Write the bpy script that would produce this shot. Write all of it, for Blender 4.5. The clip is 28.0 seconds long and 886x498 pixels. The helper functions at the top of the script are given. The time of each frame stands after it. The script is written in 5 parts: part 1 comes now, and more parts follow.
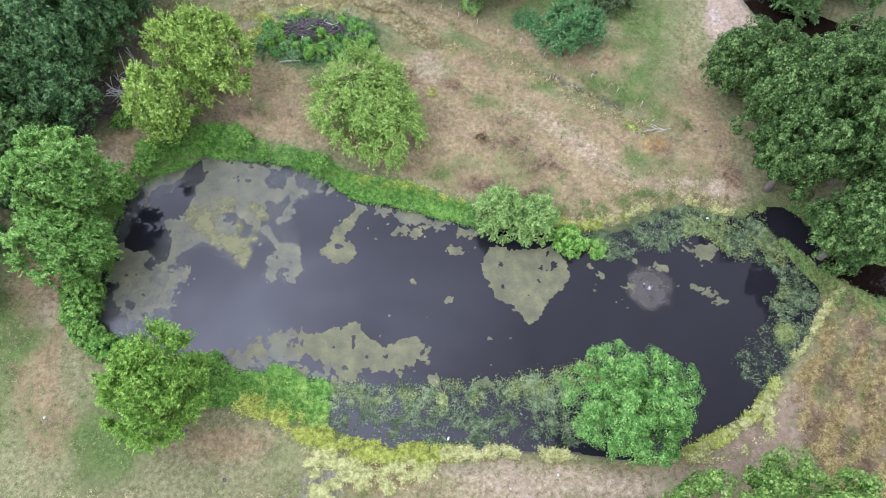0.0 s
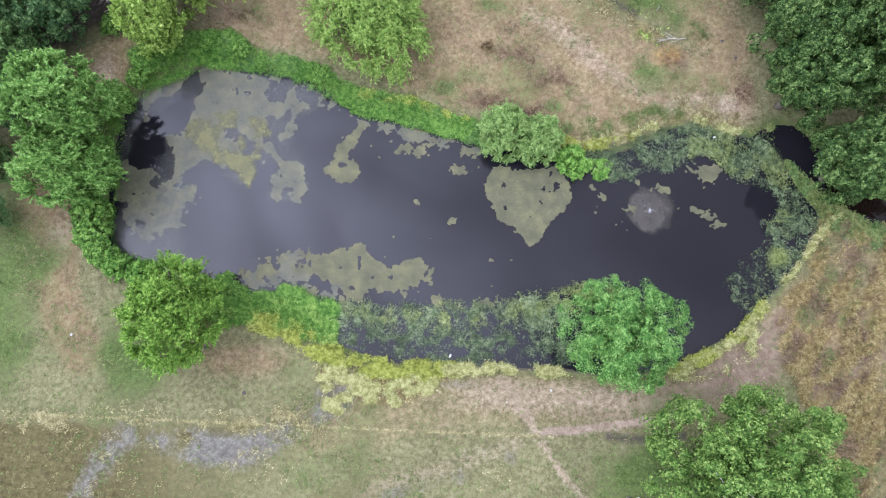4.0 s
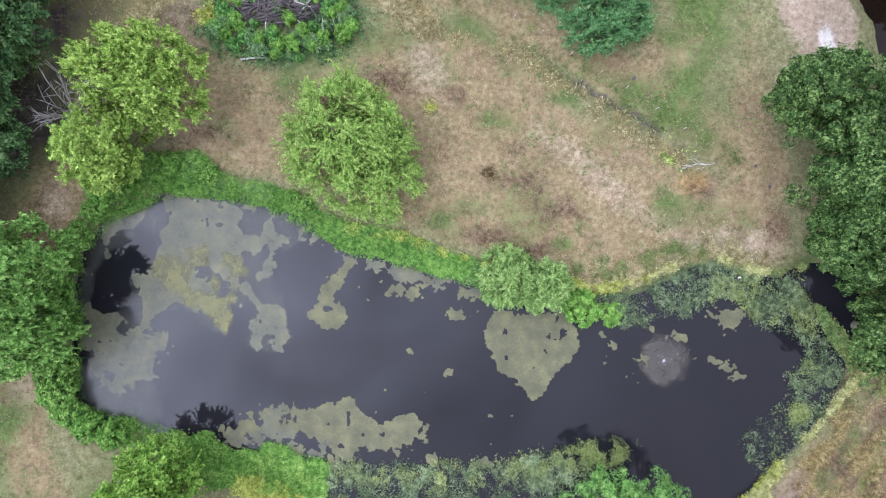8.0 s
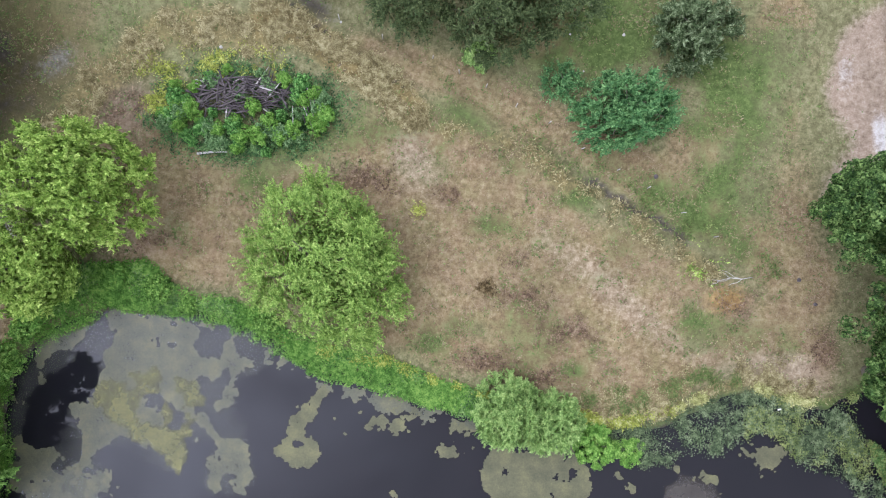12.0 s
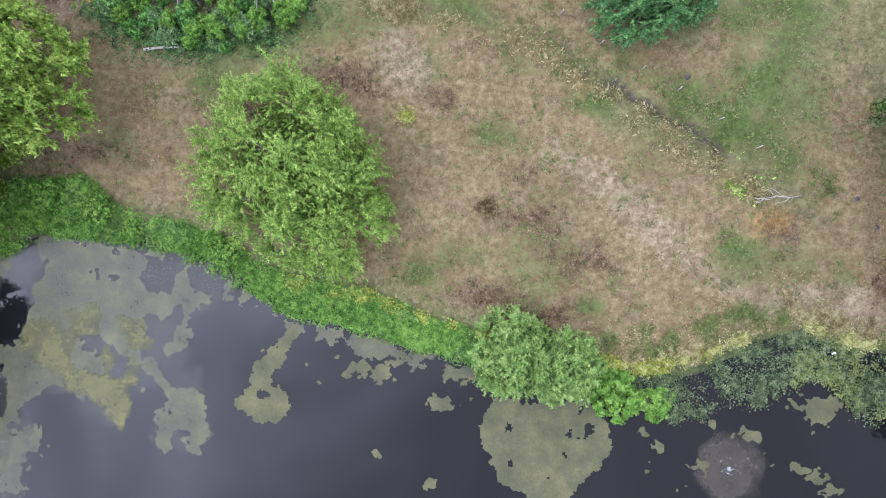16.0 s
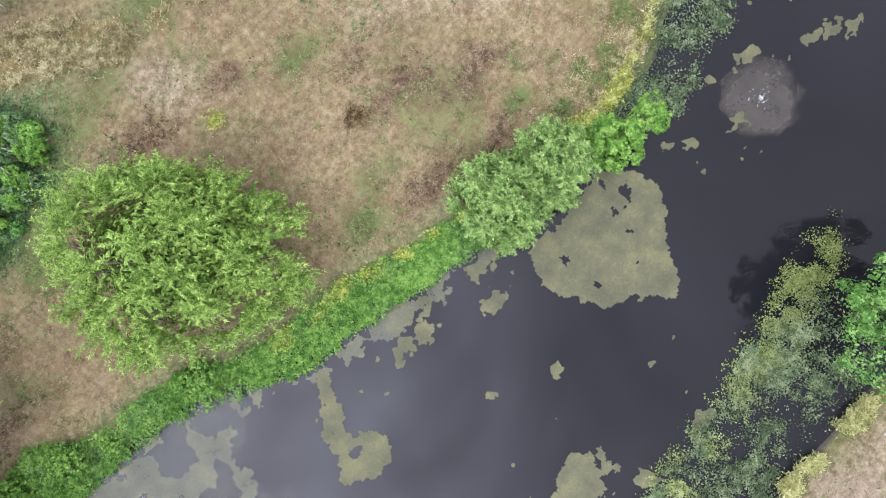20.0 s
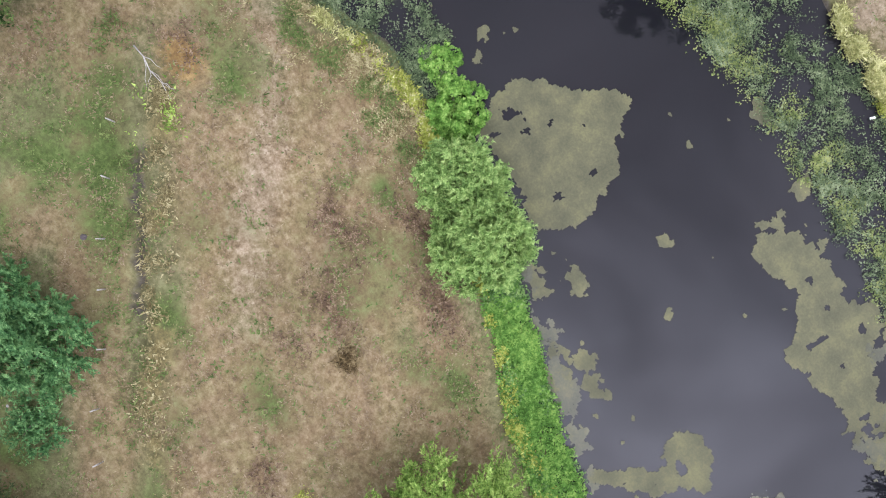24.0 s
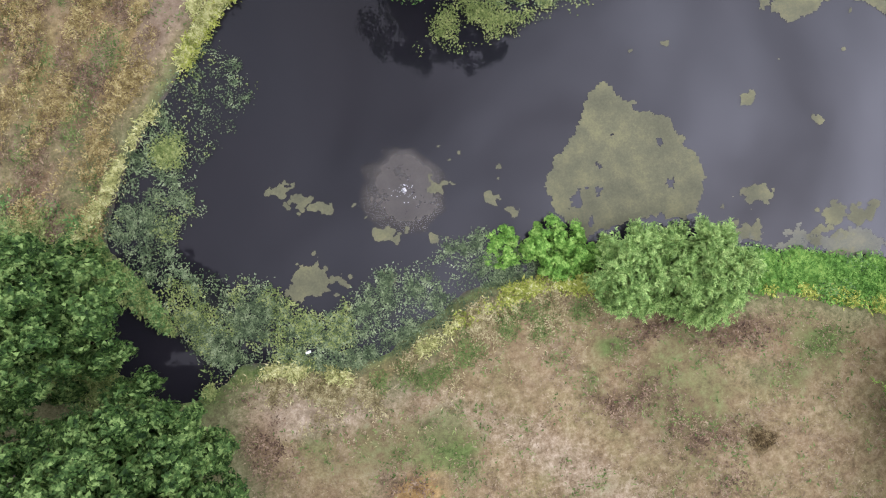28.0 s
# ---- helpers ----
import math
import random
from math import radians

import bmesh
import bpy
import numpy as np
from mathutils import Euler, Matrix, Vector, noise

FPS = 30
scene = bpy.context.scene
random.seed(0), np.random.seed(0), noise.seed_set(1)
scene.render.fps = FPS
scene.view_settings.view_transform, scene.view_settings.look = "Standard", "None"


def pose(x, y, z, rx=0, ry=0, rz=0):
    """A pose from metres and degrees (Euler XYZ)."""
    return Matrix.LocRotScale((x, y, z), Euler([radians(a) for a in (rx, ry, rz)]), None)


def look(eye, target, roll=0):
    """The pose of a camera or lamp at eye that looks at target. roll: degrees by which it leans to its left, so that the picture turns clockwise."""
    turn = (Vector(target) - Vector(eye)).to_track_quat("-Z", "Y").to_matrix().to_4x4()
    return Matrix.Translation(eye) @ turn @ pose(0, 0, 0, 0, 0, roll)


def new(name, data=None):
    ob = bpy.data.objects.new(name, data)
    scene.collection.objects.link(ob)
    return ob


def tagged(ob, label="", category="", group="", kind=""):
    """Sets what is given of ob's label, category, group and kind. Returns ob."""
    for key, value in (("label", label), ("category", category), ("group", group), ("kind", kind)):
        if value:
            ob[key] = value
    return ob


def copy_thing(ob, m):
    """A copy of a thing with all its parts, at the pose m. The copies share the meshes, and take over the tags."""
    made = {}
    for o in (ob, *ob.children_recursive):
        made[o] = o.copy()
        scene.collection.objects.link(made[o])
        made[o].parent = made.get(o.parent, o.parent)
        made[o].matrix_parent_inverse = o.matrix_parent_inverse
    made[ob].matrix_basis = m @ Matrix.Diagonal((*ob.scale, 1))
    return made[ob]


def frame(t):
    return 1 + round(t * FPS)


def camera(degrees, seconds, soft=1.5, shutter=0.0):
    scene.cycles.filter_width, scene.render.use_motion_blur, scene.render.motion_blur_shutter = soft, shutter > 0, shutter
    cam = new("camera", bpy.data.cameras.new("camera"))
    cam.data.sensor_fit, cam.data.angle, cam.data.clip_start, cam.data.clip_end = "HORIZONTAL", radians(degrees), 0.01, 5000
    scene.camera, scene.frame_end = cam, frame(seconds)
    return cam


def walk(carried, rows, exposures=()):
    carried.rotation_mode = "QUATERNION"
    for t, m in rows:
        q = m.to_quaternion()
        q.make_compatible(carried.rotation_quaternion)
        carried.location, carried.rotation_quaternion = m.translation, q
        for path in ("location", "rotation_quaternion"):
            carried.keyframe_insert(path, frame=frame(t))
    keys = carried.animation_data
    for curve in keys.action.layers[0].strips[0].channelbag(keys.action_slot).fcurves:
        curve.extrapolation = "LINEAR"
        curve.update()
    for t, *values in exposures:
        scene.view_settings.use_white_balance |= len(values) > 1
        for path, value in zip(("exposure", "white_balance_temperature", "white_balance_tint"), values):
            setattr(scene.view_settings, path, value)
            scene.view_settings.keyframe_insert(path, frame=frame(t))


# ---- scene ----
cam = camera(65.2, 28.0, soft=1.0)
METRES, EYE, TILT, LEAN, TURN = 80.0, 54.5, -65.4, 0.0, 0.0
ROWS = [
    (0.0, 0.0, 0.0, 0.0, -0.0, 0.0, 0.0),
    (0.5, -0.0001, -0.0104, 0.005, -0.03, -0.03, -0.05),
    (1.0, -0.0001, -0.0237, 0.0109, -0.05, -0.09, -0.06),
    (1.5, -0.0001, -0.0318, 0.0183, -0.09, -0.27, -0.1),
    (2.0, -0.0001, -0.0309, 0.0275, -0.1, -0.16, -0.13),
    (2.5, -0.0006, -0.0252, 0.0403, -0.15, -0.05, -0.18),
    (3.0, -0.0014, -0.0178, 0.058, -0.18, 0.08, -0.22),
    (3.5, -0.0015, -0.0095, 0.076, -0.17, -1.63, -0.2),
    (4.0, -0.0003, 0.0007, 0.098, 0.31, -14.1, -0.33),
    (4.5, -0.0005, 0.0149, 0.1282, 0.39, -24.36, -0.39),
    (6.5, -0.0001, 0.0745, 0.2439, 0.22, -23.81, -0.39),
    (7.0, 0.0004, 0.0993, 0.2723, 0.22, -23.77, -0.38),
    (7.5, 0.0005, 0.1248, 0.3014, 0.22, -23.73, -0.39),
    (8.0, 0.0004, 0.15, 0.3294, 0.19, -23.54, -0.38),
    (8.5, 0.0004, 0.1739, 0.3535, 0.19, -23.48, -0.39),
    (9.0, 0.0011, 0.1957, 0.3718, 0.23, -23.39, -0.39),
    (9.5, 0.0016, 0.2163, 0.3855, 0.24, -23.23, -0.4),
    (10.0, 0.0033, 0.2345, 0.3957, 0.25, -23.22, -0.41),
    (10.5, 0.0053, 0.25, 0.4016, 0.31, -23.09, -0.41),
    (11.0, 0.0068, 0.2637, 0.4025, 0.35, -23.04, -0.41),
    (11.5, 0.0085, 0.2738, 0.3968, 0.4, -23.11, -0.43),
    (12.0, 0.0102, 0.2809, 0.3856, 0.45, -23.34, -0.44),
    (12.5, 0.012, 0.2858, 0.3698, 0.49, -23.49, -0.45),
    (13.0, 0.0146, 0.2897, 0.3499, 0.54, -23.5, -0.44),
    (13.5, 0.0151, 0.2959, 0.3364, 0.46, -23.69, -0.42),
    (15.5, 0.0143, 0.3317, 0.3025, 0.28, -23.1, -0.55),
    (16.0, 0.0148, 0.3398, 0.2925, 0.34, -23.18, -0.51),
    (16.5, 0.015, 0.3462, 0.2787, 0.29, -23.27, -0.29),
    (17.0, 0.0125, 0.3517, 0.2602, -7.8, -24.6, 16.97),
    (17.5, 0.0145, 0.3543, 0.2406, -24.7, -33.75, 43.61),
    (18.0, 0.0141, 0.3573, 0.2273, -25.79, -34.49, 44.22),
    (18.5, 0.0138, 0.3591, 0.2244, -25.77, -34.3, 44.14),
    (19.0, 0.0141, 0.3592, 0.223, -25.79, -34.32, 44.07),
    (19.5, 0.0143, 0.3638, 0.2192, -25.69, -34.17, 44.01),
    (20.0, 0.014, 0.3733, 0.2135, -25.64, -34.03, 43.9),
    (20.5, 0.0142, 0.3836, 0.2093, -25.55, -33.96, 43.79),
    (22.5, 0.0288, 0.3971, 0.2131, -85.92, -86.67, 65.4),
    (23.0, 0.0389, 0.3975, 0.2157, -145.92, -139.33, 50.75),
    (23.5, 0.0522, 0.3991, 0.2196, -146.08, -139.03, 50.77),
    (24.0, 0.068, 0.3996, 0.2219, -145.8, -138.43, 51.1),
    (24.5, 0.0937, 0.4012, 0.2266, -162.95, -150.16, 31.11),
    (25.0, 0.1089, 0.3988, 0.2212, -171.0, -153.57, 19.02),
    (25.5, 0.1383, 0.398, 0.2204, -172.5, -153.55, 13.43),
    (26.0, 0.1549, 0.3928, 0.2067, -182.69, -155.03, -6.86),
    (26.5, 0.1716, 0.39, 0.1993, -184.99, -153.99, -11.11),
    (27.0, 0.1878, 0.3846, 0.1871, -184.9, -153.6, -10.89),
    (27.5, 0.198, 0.3808, 0.1785, -184.94, -153.45, -10.64),
    (28.0, 0.2033, 0.379, 0.1744, -184.96, -153.33, -10.44),
]
walk(cam, [(t, pose(0, 0, EYE, TILT, LEAN, TURN) @ pose(METRES * x, METRES * y, METRES * z, 90 + pitch, roll, yaw)) for t, x, y, z, yaw, pitch, roll in ROWS],
     [(0, 0.2, 6350, 16), (3.5, 0.16, 6400, 17), (4, 0.08, 6400, 17), (4.5, -0.12, 6650, 17), (7, 0.02, 6500, 16), (8, 0.12, 6400, 16), (11, -0.06, 6600, 15), (13, -0.1, 6600, 15), (16, -0.1, 6500, 15), (18, 0.1, 6700, 15), (23, -0.02, 6900, 15), (25, -0.14, 6950, 17), (28, -0.1, 6950, 17)])

# ---- world, sun ----
SUN_DIR = Vector((-0.44, 0.10, 1.0)).normalized()
world = bpy.data.worlds.new("overcast_sky")
scene.world = world
world.use_nodes = True
wt = world.node_tree
wt.nodes.clear()


def wnode(kind, **vals):
    n = wt.nodes.new(kind)
    for k, v in vals.items():
        n.inputs[k].default_value = v
    return n


def wmath(op, a, b=None, clamp=False):
    n = wt.nodes.new("ShaderNodeMath")
    n.operation = op
    n.use_clamp = clamp
    for i, v in enumerate((a, b)):
        if v is None:
            continue
        if isinstance(v, (int, float)):
            n.inputs[i].default_value = v
        else:
            wt.links.new(v, n.inputs[i])
    return n.outputs[0]


sky = wt.nodes.new("ShaderNodeTexSky")
sky.sky_type = "NISHITA"
sky.sun_disc = False
sky.sun_elevation = math.asin(SUN_DIR.z)
sky.sun_rotation = math.atan2(SUN_DIR.x, SUN_DIR.y)
sky.air_density, sky.dust_density = 1.0, 4.0
tc = wt.nodes.new("ShaderNodeTexCoord")
cloud = wnode("ShaderNodeTexNoise", Scale=2.8, Detail=5.0, Roughness=0.5, Distortion=0.6)
wt.links.new(tc.outputs["Generated"], cloud.inputs["Vector"])
dot = wt.nodes.new("ShaderNodeVectorMath")
dot.operation = "DOT_PRODUCT"
wt.links.new(tc.outputs["Generated"], dot.inputs[0])
dot.inputs[1].default_value = SUN_DIR
aim = wmath("MAXIMUM", dot.outputs["Value"], 0.0)
glow = wmath("MULTIPLY", wmath("POWER", aim, 10.0), 8.6)
thin = wmath("ADD", wmath("MULTIPLY", wmath("SUBTRACT", cloud.outputs["Fac"], 0.34, True), 3.6), 0.36)
veil = wmath("ADD", wmath("MULTIPLY", glow, thin), wmath("ADD", wmath("MULTIPLY", thin, 0.32), 0.22))
parts = wt.nodes.new("ShaderNodeSeparateXYZ")
wt.links.new(tc.outputs["Generated"], parts.inputs[0])
low = wmath("MINIMUM", wmath("SUBTRACT", 1.0, parts.outputs["Z"]), 0.5)
veil = wmath("ADD", veil, wmath("MULTIPLY", low, wmath("ADD", wmath("MULTIPLY", thin, 1.8), 1.7)))
tint = wt.nodes.new("ShaderNodeVectorMath")
tint.operation = "SCALE"
tint.inputs[0].default_value = (0.85, 0.955, 1.22)
wt.links.new(veil, tint.inputs["Scale"])
blue = wt.nodes.new("ShaderNodeVectorMath")
blue.operation = "SCALE"
blue.inputs["Scale"].default_value = 0.02
wt.links.new(sky.outputs[0], blue.inputs[0])
both = wt.nodes.new("ShaderNodeVectorMath")
wt.links.new(tint.outputs[0], both.inputs[0])
wt.links.new(blue.outputs[0], both.inputs[1])
bg = wnode("ShaderNodeBackground", Strength=1.0)
wt.links.new(both.outputs[0], bg.inputs["Color"])
wo = wt.nodes.new("ShaderNodeOutputWorld")
wt.links.new(bg.outputs[0], wo.inputs["Surface"])

sun = new("sun", bpy.data.lights.new("sun", "SUN"))
sun.data.energy, sun.data.angle, sun.data.color = 1.0, radians(150), (1.0, 0.97, 0.92)
sun.matrix_world = look(SUN_DIR * 100, (0, 0, 0))


# ---- numbers: noise, curves, distances ----
def hashed(ix, iy, seed):
    h = (ix.astype(np.int64) * 374761393 + iy.astype(np.int64) * 668265263 + seed * 974711) & 0x7FFFFFFF
    h = ((h ^ (h >> 13)) * 1274126177) & 0x7FFFFFFF
    return ((h ^ (h >> 16)) & 0xFFFF) / 65535.0


def vnoise(x, y, scale, seed=0, octaves=3):
    """Value noise, 0 to 1, of the given scale in metres."""
    x, y = np.asarray(x, float) / scale, np.asarray(y, float) / scale
    total, amp, norm = 0.0, 1.0, 0.0
    for k in range(octaves):
        ix, iy = np.floor(x), np.floor(y)
        fx, fy = x - ix, y - iy
        fx, fy = fx * fx * (3 - 2 * fx), fy * fy * (3 - 2 * fy)
        a, b = hashed(ix, iy, seed + k), hashed(ix + 1, iy, seed + k)
        c, d = hashed(ix, iy + 1, seed + k), hashed(ix + 1, iy + 1, seed + k)
        total = total + amp * (a + (b - a) * fx + (c - a) * fy + (a - b - c + d) * fx * fy)
        norm += amp
        amp *= 0.5
        x, y = x * 2.03 + 11.7, y * 2.03 + 5.3
    return total / norm


def smooth(a, b, v):
    u = np.clip((v - a) / (b - a), 0, 1)
    return u * u * (3 - 2 * u)


def spline(points, closed=False, steps=5):
    """Catmull-Rom through the points of a plan."""
    p = [np.array(q, float) for q in points]
    n = len(p)
    out = []
    for i in range(n if closed else n - 1):
        if closed:
            a, b, c, d = p[i - 1], p[i], p[(i + 1) % n], p[(i + 2) % n]
        else:
            a, b, c, d = p[max(i - 1, 0)], p[i], p[i + 1], p[min(i + 2, n - 1)]
        for k in range(steps):
            u = k / steps
            out.append(0.5 * (2 * b + (c - a) * u + (2 * a - 5 * b + 4 * c - d) * u * u + (3 * b - a - 3 * c + d) * u ** 3))
    if not closed:
        out.append(p[-1])
    return np.array(out)


def path_distance(x, y, line, closed=False):
    best = np.full(np.shape(x), 1e9)
    n = len(line)
    for i in range(n if closed else n - 1):
        (ax, ay), (bx, by) = line[i], line[(i + 1) % n]
        dx, dy = bx - ax, by - ay
        u = np.clip(((x - ax) * dx + (y - ay) * dy) / (dx * dx + dy * dy + 1e-12), 0, 1)
        best = np.minimum(best, (x - ax - u * dx) ** 2 + (y - ay - u * dy) ** 2)
    return np.sqrt(best)


def inside(x, y, ring):
    flag = np.zeros(np.shape(x), bool)
    n = len(ring)
    for i in range(n):
        (ax, ay), (bx, by) = ring[i], ring[(i + 1) % n]
        if ay == by:
            continue
        flag ^= ((ay > y) != (by > y)) & (x < (bx - ax) * (y - ay) / (by - ay) + ax)
    return flag


def area_distance(x, y, ring):
    """Distance to a closed outline: negative inside it."""
    d = path_distance(x, y, ring, True)
    return np.where(inside(x, y, ring), -d, d)


# ---- plan ----
SHORE = spline([(-28.8, 28.5), (-27, 31.7), (-24.5, 33.2), (-21, 34.4), (-17, 34.3), (-13, 33.3), (-9.8, 31.6), (-6, 30.4),
                (-1.5, 29.3), (3.3, 27.9), (6.7, 27.3), (9.9, 26.6), (13.5, 26.2), (17.1, 27.3), (20.8, 28.9), (24, 28.2),
                (27.1, 27.7), (29.4, 25.5), (30.4, 23), (31.8, 20.6), (30.6, 18.2), (28.6, 15.6), (26, 12.8), (22.8, 10.4),
                (19, 8.6), (15, 7.4), (10, 7.7), (4, 7.9), (-0.5, 7.9), (-4.2, 8.3), (-7.8, 9.4), (-10.5, 11), (-14.5, 12.8),
                (-18.6, 14.2), (-23, 15.7), (-27.6, 16.8), (-28.9, 19.4), (-28.7, 23.5)], True)
CREEK = spline([(27.6, 26.6), (29.6, 27.6), (32, 25.4), (34.5, 23), (38, 21.8), (44, 23), (52, 26), (60, 26)])
POOL = spline([(32, 58), (31.2, 53), (33.2, 49.5), (35, 45), (39, 42.5), (46, 41), (54, 44), (54, 50), (46, 49.5), (40, 50.5), (36.5, 53.5), (35, 58)], True)
DITCH = spline([(-9, 55.5), (-3, 52.4), (0.1, 50.6), (3.3, 48.1), (6.1, 46.2), (9.3, 43.9), (12.9, 41.5), (16, 39.8), (18, 38.4), (20.8, 37), (23.5, 34.9)])
DITCH_EDGE = spline([(1, 46.3), (4.1, 45.5), (6.9, 44.6), (8.9, 42.8), (12, 41.1), (14.4, 39.6), (16.8, 38.1), (18.3, 37)])
FIELD = spline([(-3, 48.5), (4, 46), (11, 41.5), (17, 38), (22, 35), (27, 32), (27, 28.6), (20, 29.8), (13, 27.2), (5, 28.6), (-2, 30.8),
                (-10, 33.6), (-15, 35.6), (-22, 36.6), (-23.5, 46), (-19, 49), (-12, 43.5)], True, 3)
SAND = spline([(27.7, 54.5), (25.5, 49.8), (26.8, 45.6), (26.2, 42), (31, 43), (33, 47), (31.5, 51), (31.5, 56)], True, 3)
GOLD = spline([(33.5, 21.5), (31.5, 18), (29.2, 14.8), (27, 11.5), (29, 5), (33, -6), (50, -8), (52, 20)], True, 3)
PASTURE = spline([(4, 54), (9, 49.5), (15, 45), (20, 41.5), (23.5, 40), (24.5, 46), (24.5, 58), (6, 60)], True, 3)
LANE = spline([(7.2, 39.4), (10.8, 37), (14, 33.9), (17.4, 31.7), (21.3, 30.4), (25.4, 29.8)])
TRACK = spline([(-5, 51.5), (1, 50), (6, 47.6), (13.5, 43.8), (20, 39.6), (25, 36.5)])
DIRT = spline([(-11.6, 3), (-6.9, 4), (-1.3, 5.3), (3.3, 5.8), (9.9, 5.5), (14.5, 5.3), (19.2, 5.6), (22, 6.6), (26, 9.6), (29.5, 13)])
FOOTPATH = spline([(4.7, 7.2), (7.1, 3.2), (9.9, -1), (14.6, -5.6), (16, -7.9), (15.1, -10.2)])
WASH = spline([(-9.0, 5.8), (-9.9, 5.3), (-13.6, 2.5), (-17.3, 1.1), (-22.0, 2.4), (-25.7, 2.4), (-28.0, -1.4), (-29.8, -5.6), (-30.7, -9.3), (-31.4, -10.7)])
WASH_2 = spline([(5.2, 0.9), (-0.5, -1.1), (-6.1, -2.6), (-8.4, -5.4), (-10.2, -9.6)])
FAR_BANK = spline([(-28, 35), (-25.7, 36.5), (-23.3, 36.9), (-19, 37.4), (-17.4, 35.8), (-13.1, 34.6), (-9.9, 32.9), (-5.9, 31.5), (-2.8, 31), (0.3, 29.7), (3.5, 28.6),
                   (4.5, 26.8), (3.1, 27), (-2.8, 28.8), (-6.4, 29.4), (-9.2, 30.8), (-10.8, 32.9), (-17.5, 33.8), (-23.5, 34.2), (-26.2, 33.6)], True, 3)
EAST_BED = spline([(14.3, 24.2), (16.8, 24.4), (18.5, 24.7), (20.3, 25.4), (21.6, 26.4), (23.1, 26.1), (24.5, 24.8), (25.9, 23.7), (27.2, 23.5), (28.3, 22.8), (28.4, 20.7), (27.0, 20.2),
                   (27.3, 19), (26.3, 18), (25.5, 17.2), (24.4, 16), (23.7, 15), (24.4, 13.3), (24.8, 12.1), (25.5, 12.1), (27.2, 13.7), (29.6, 16.2), (31.2, 18.4), (31.6, 20.3),
                   (30.6, 22.4), (29.2, 24.8), (27.8, 27.5), (26.1, 28.0), (23, 28.8), (20.9, 29.0), (17, 28.0), (14.8, 27.1), (12.2, 26.5), (12.2, 24.8)], True, 3)
SOUTH_BED = spline([(-9.2, 13.4), (-7.4, 12.9), (-3.3, 13.3), (0.8, 12.9), (2.6, 13.3), (5.2, 13.3), (8.5, 13.8), (12, 13), (12.5, 9), (9.5, 8.2), (4, 8.3), (-1, 8.3), (-5.5, 9), (-8.8, 10.4)], True, 3)
MARSH = spline([(-20.9, 15.4), (-18.8, 14.5), (-13.6, 14.2), (-10.1, 13.4), (-9, 11.9), (-9.2, 9.9), (-10.8, 10.4), (-13.6, 11.4), (-18.3, 11.6), (-20.4, 12)], True, 3)
YELLOW_BAND = spline([(-15.6, 11.5), (-13.5, 11.1), (-11.6, 10.2), (-10, 9.2), (-8.3, 8.5), (-6, 8), (-3.2, 7.7), (0.5, 7.7)])
PALE_REEDS = spline([(-10.4, 7.9), (-6.9, 7.4), (-2.3, 7.1), (0.5, 7.2), (-0.9, 6.1), (-3.2, 5.2), (-6.4, 4.8), (-9.2, 5.2)], True, 3)
SOUTH_LINE = spline([(0.2, 7.7), (2.9, 7.9), (5.2, 7.9), (8, 7.7), (9.9, 7.4)])
EAST_LINE = spline([(18.5, 7.8), (20.1, 8.4), (22, 9.3), (23.8, 10.5), (25.2, 11.7), (26.6, 13.4), (28.5, 15.5), (30.3, 17.7), (31.7, 19.4), (33.1, 20.9)])
EAST_LOOP = spline([(18.6, 7.6), (21.1, 7.5), (23.4, 7.9), (24.8, 9.4), (25.2, 10.8)])
NORTH_LINE = spline([(9.5, 27.5), (12, 27), (14.8, 27.4), (17, 28.3), (19.2, 29), (20.8, 29.5)])
NORTH_STRIP = spline([(9.5, 27.6), (12, 27.3), (14.8, 27.8), (17, 28.6), (20.6, 29.6), (19, 30.4), (15.5, 30.2), (12, 29.3), (9, 28.8)], True, 3)
NORTH_LINE_2 = spline([(21.8, 29.4), (23.2, 29), (25, 28.4), (26.4, 28.1)])
BACK_LINE = spline([(-12, 34), (-9.6, 32.4), (-5.9, 31.3), (-2.8, 30.8), (0.3, 29.6), (3.6, 28.7)])
RUT = spline([(-10.2, 55), (-7, 52.4), (-5, 51.3), (-2.2, 49.3)])
RUT_2 = spline([(-11, 53.4), (-8.6, 52.2), (-5.4, 49.9), (-3.4, 48.3)])
STRAW_NW = spline([(-25, 46), (-22.8, 49.1), (-20.5, 50.9), (-18.3, 53), (-15, 53.2), (-11.8, 52.6)])
STRAW_NE = spline([(-11, 54), (-8.6, 52.8), (-6.2, 51), (-3, 49), (-1.6, 47.6)])
LEFT_BANK = spline([(-27, 36), (-31.5, 32), (-34, 26), (-34.2, 19), (-32, 13), (-29.5, 9)])


def shore_distance(x, y):
    return area_distance(x, y, SHORE)


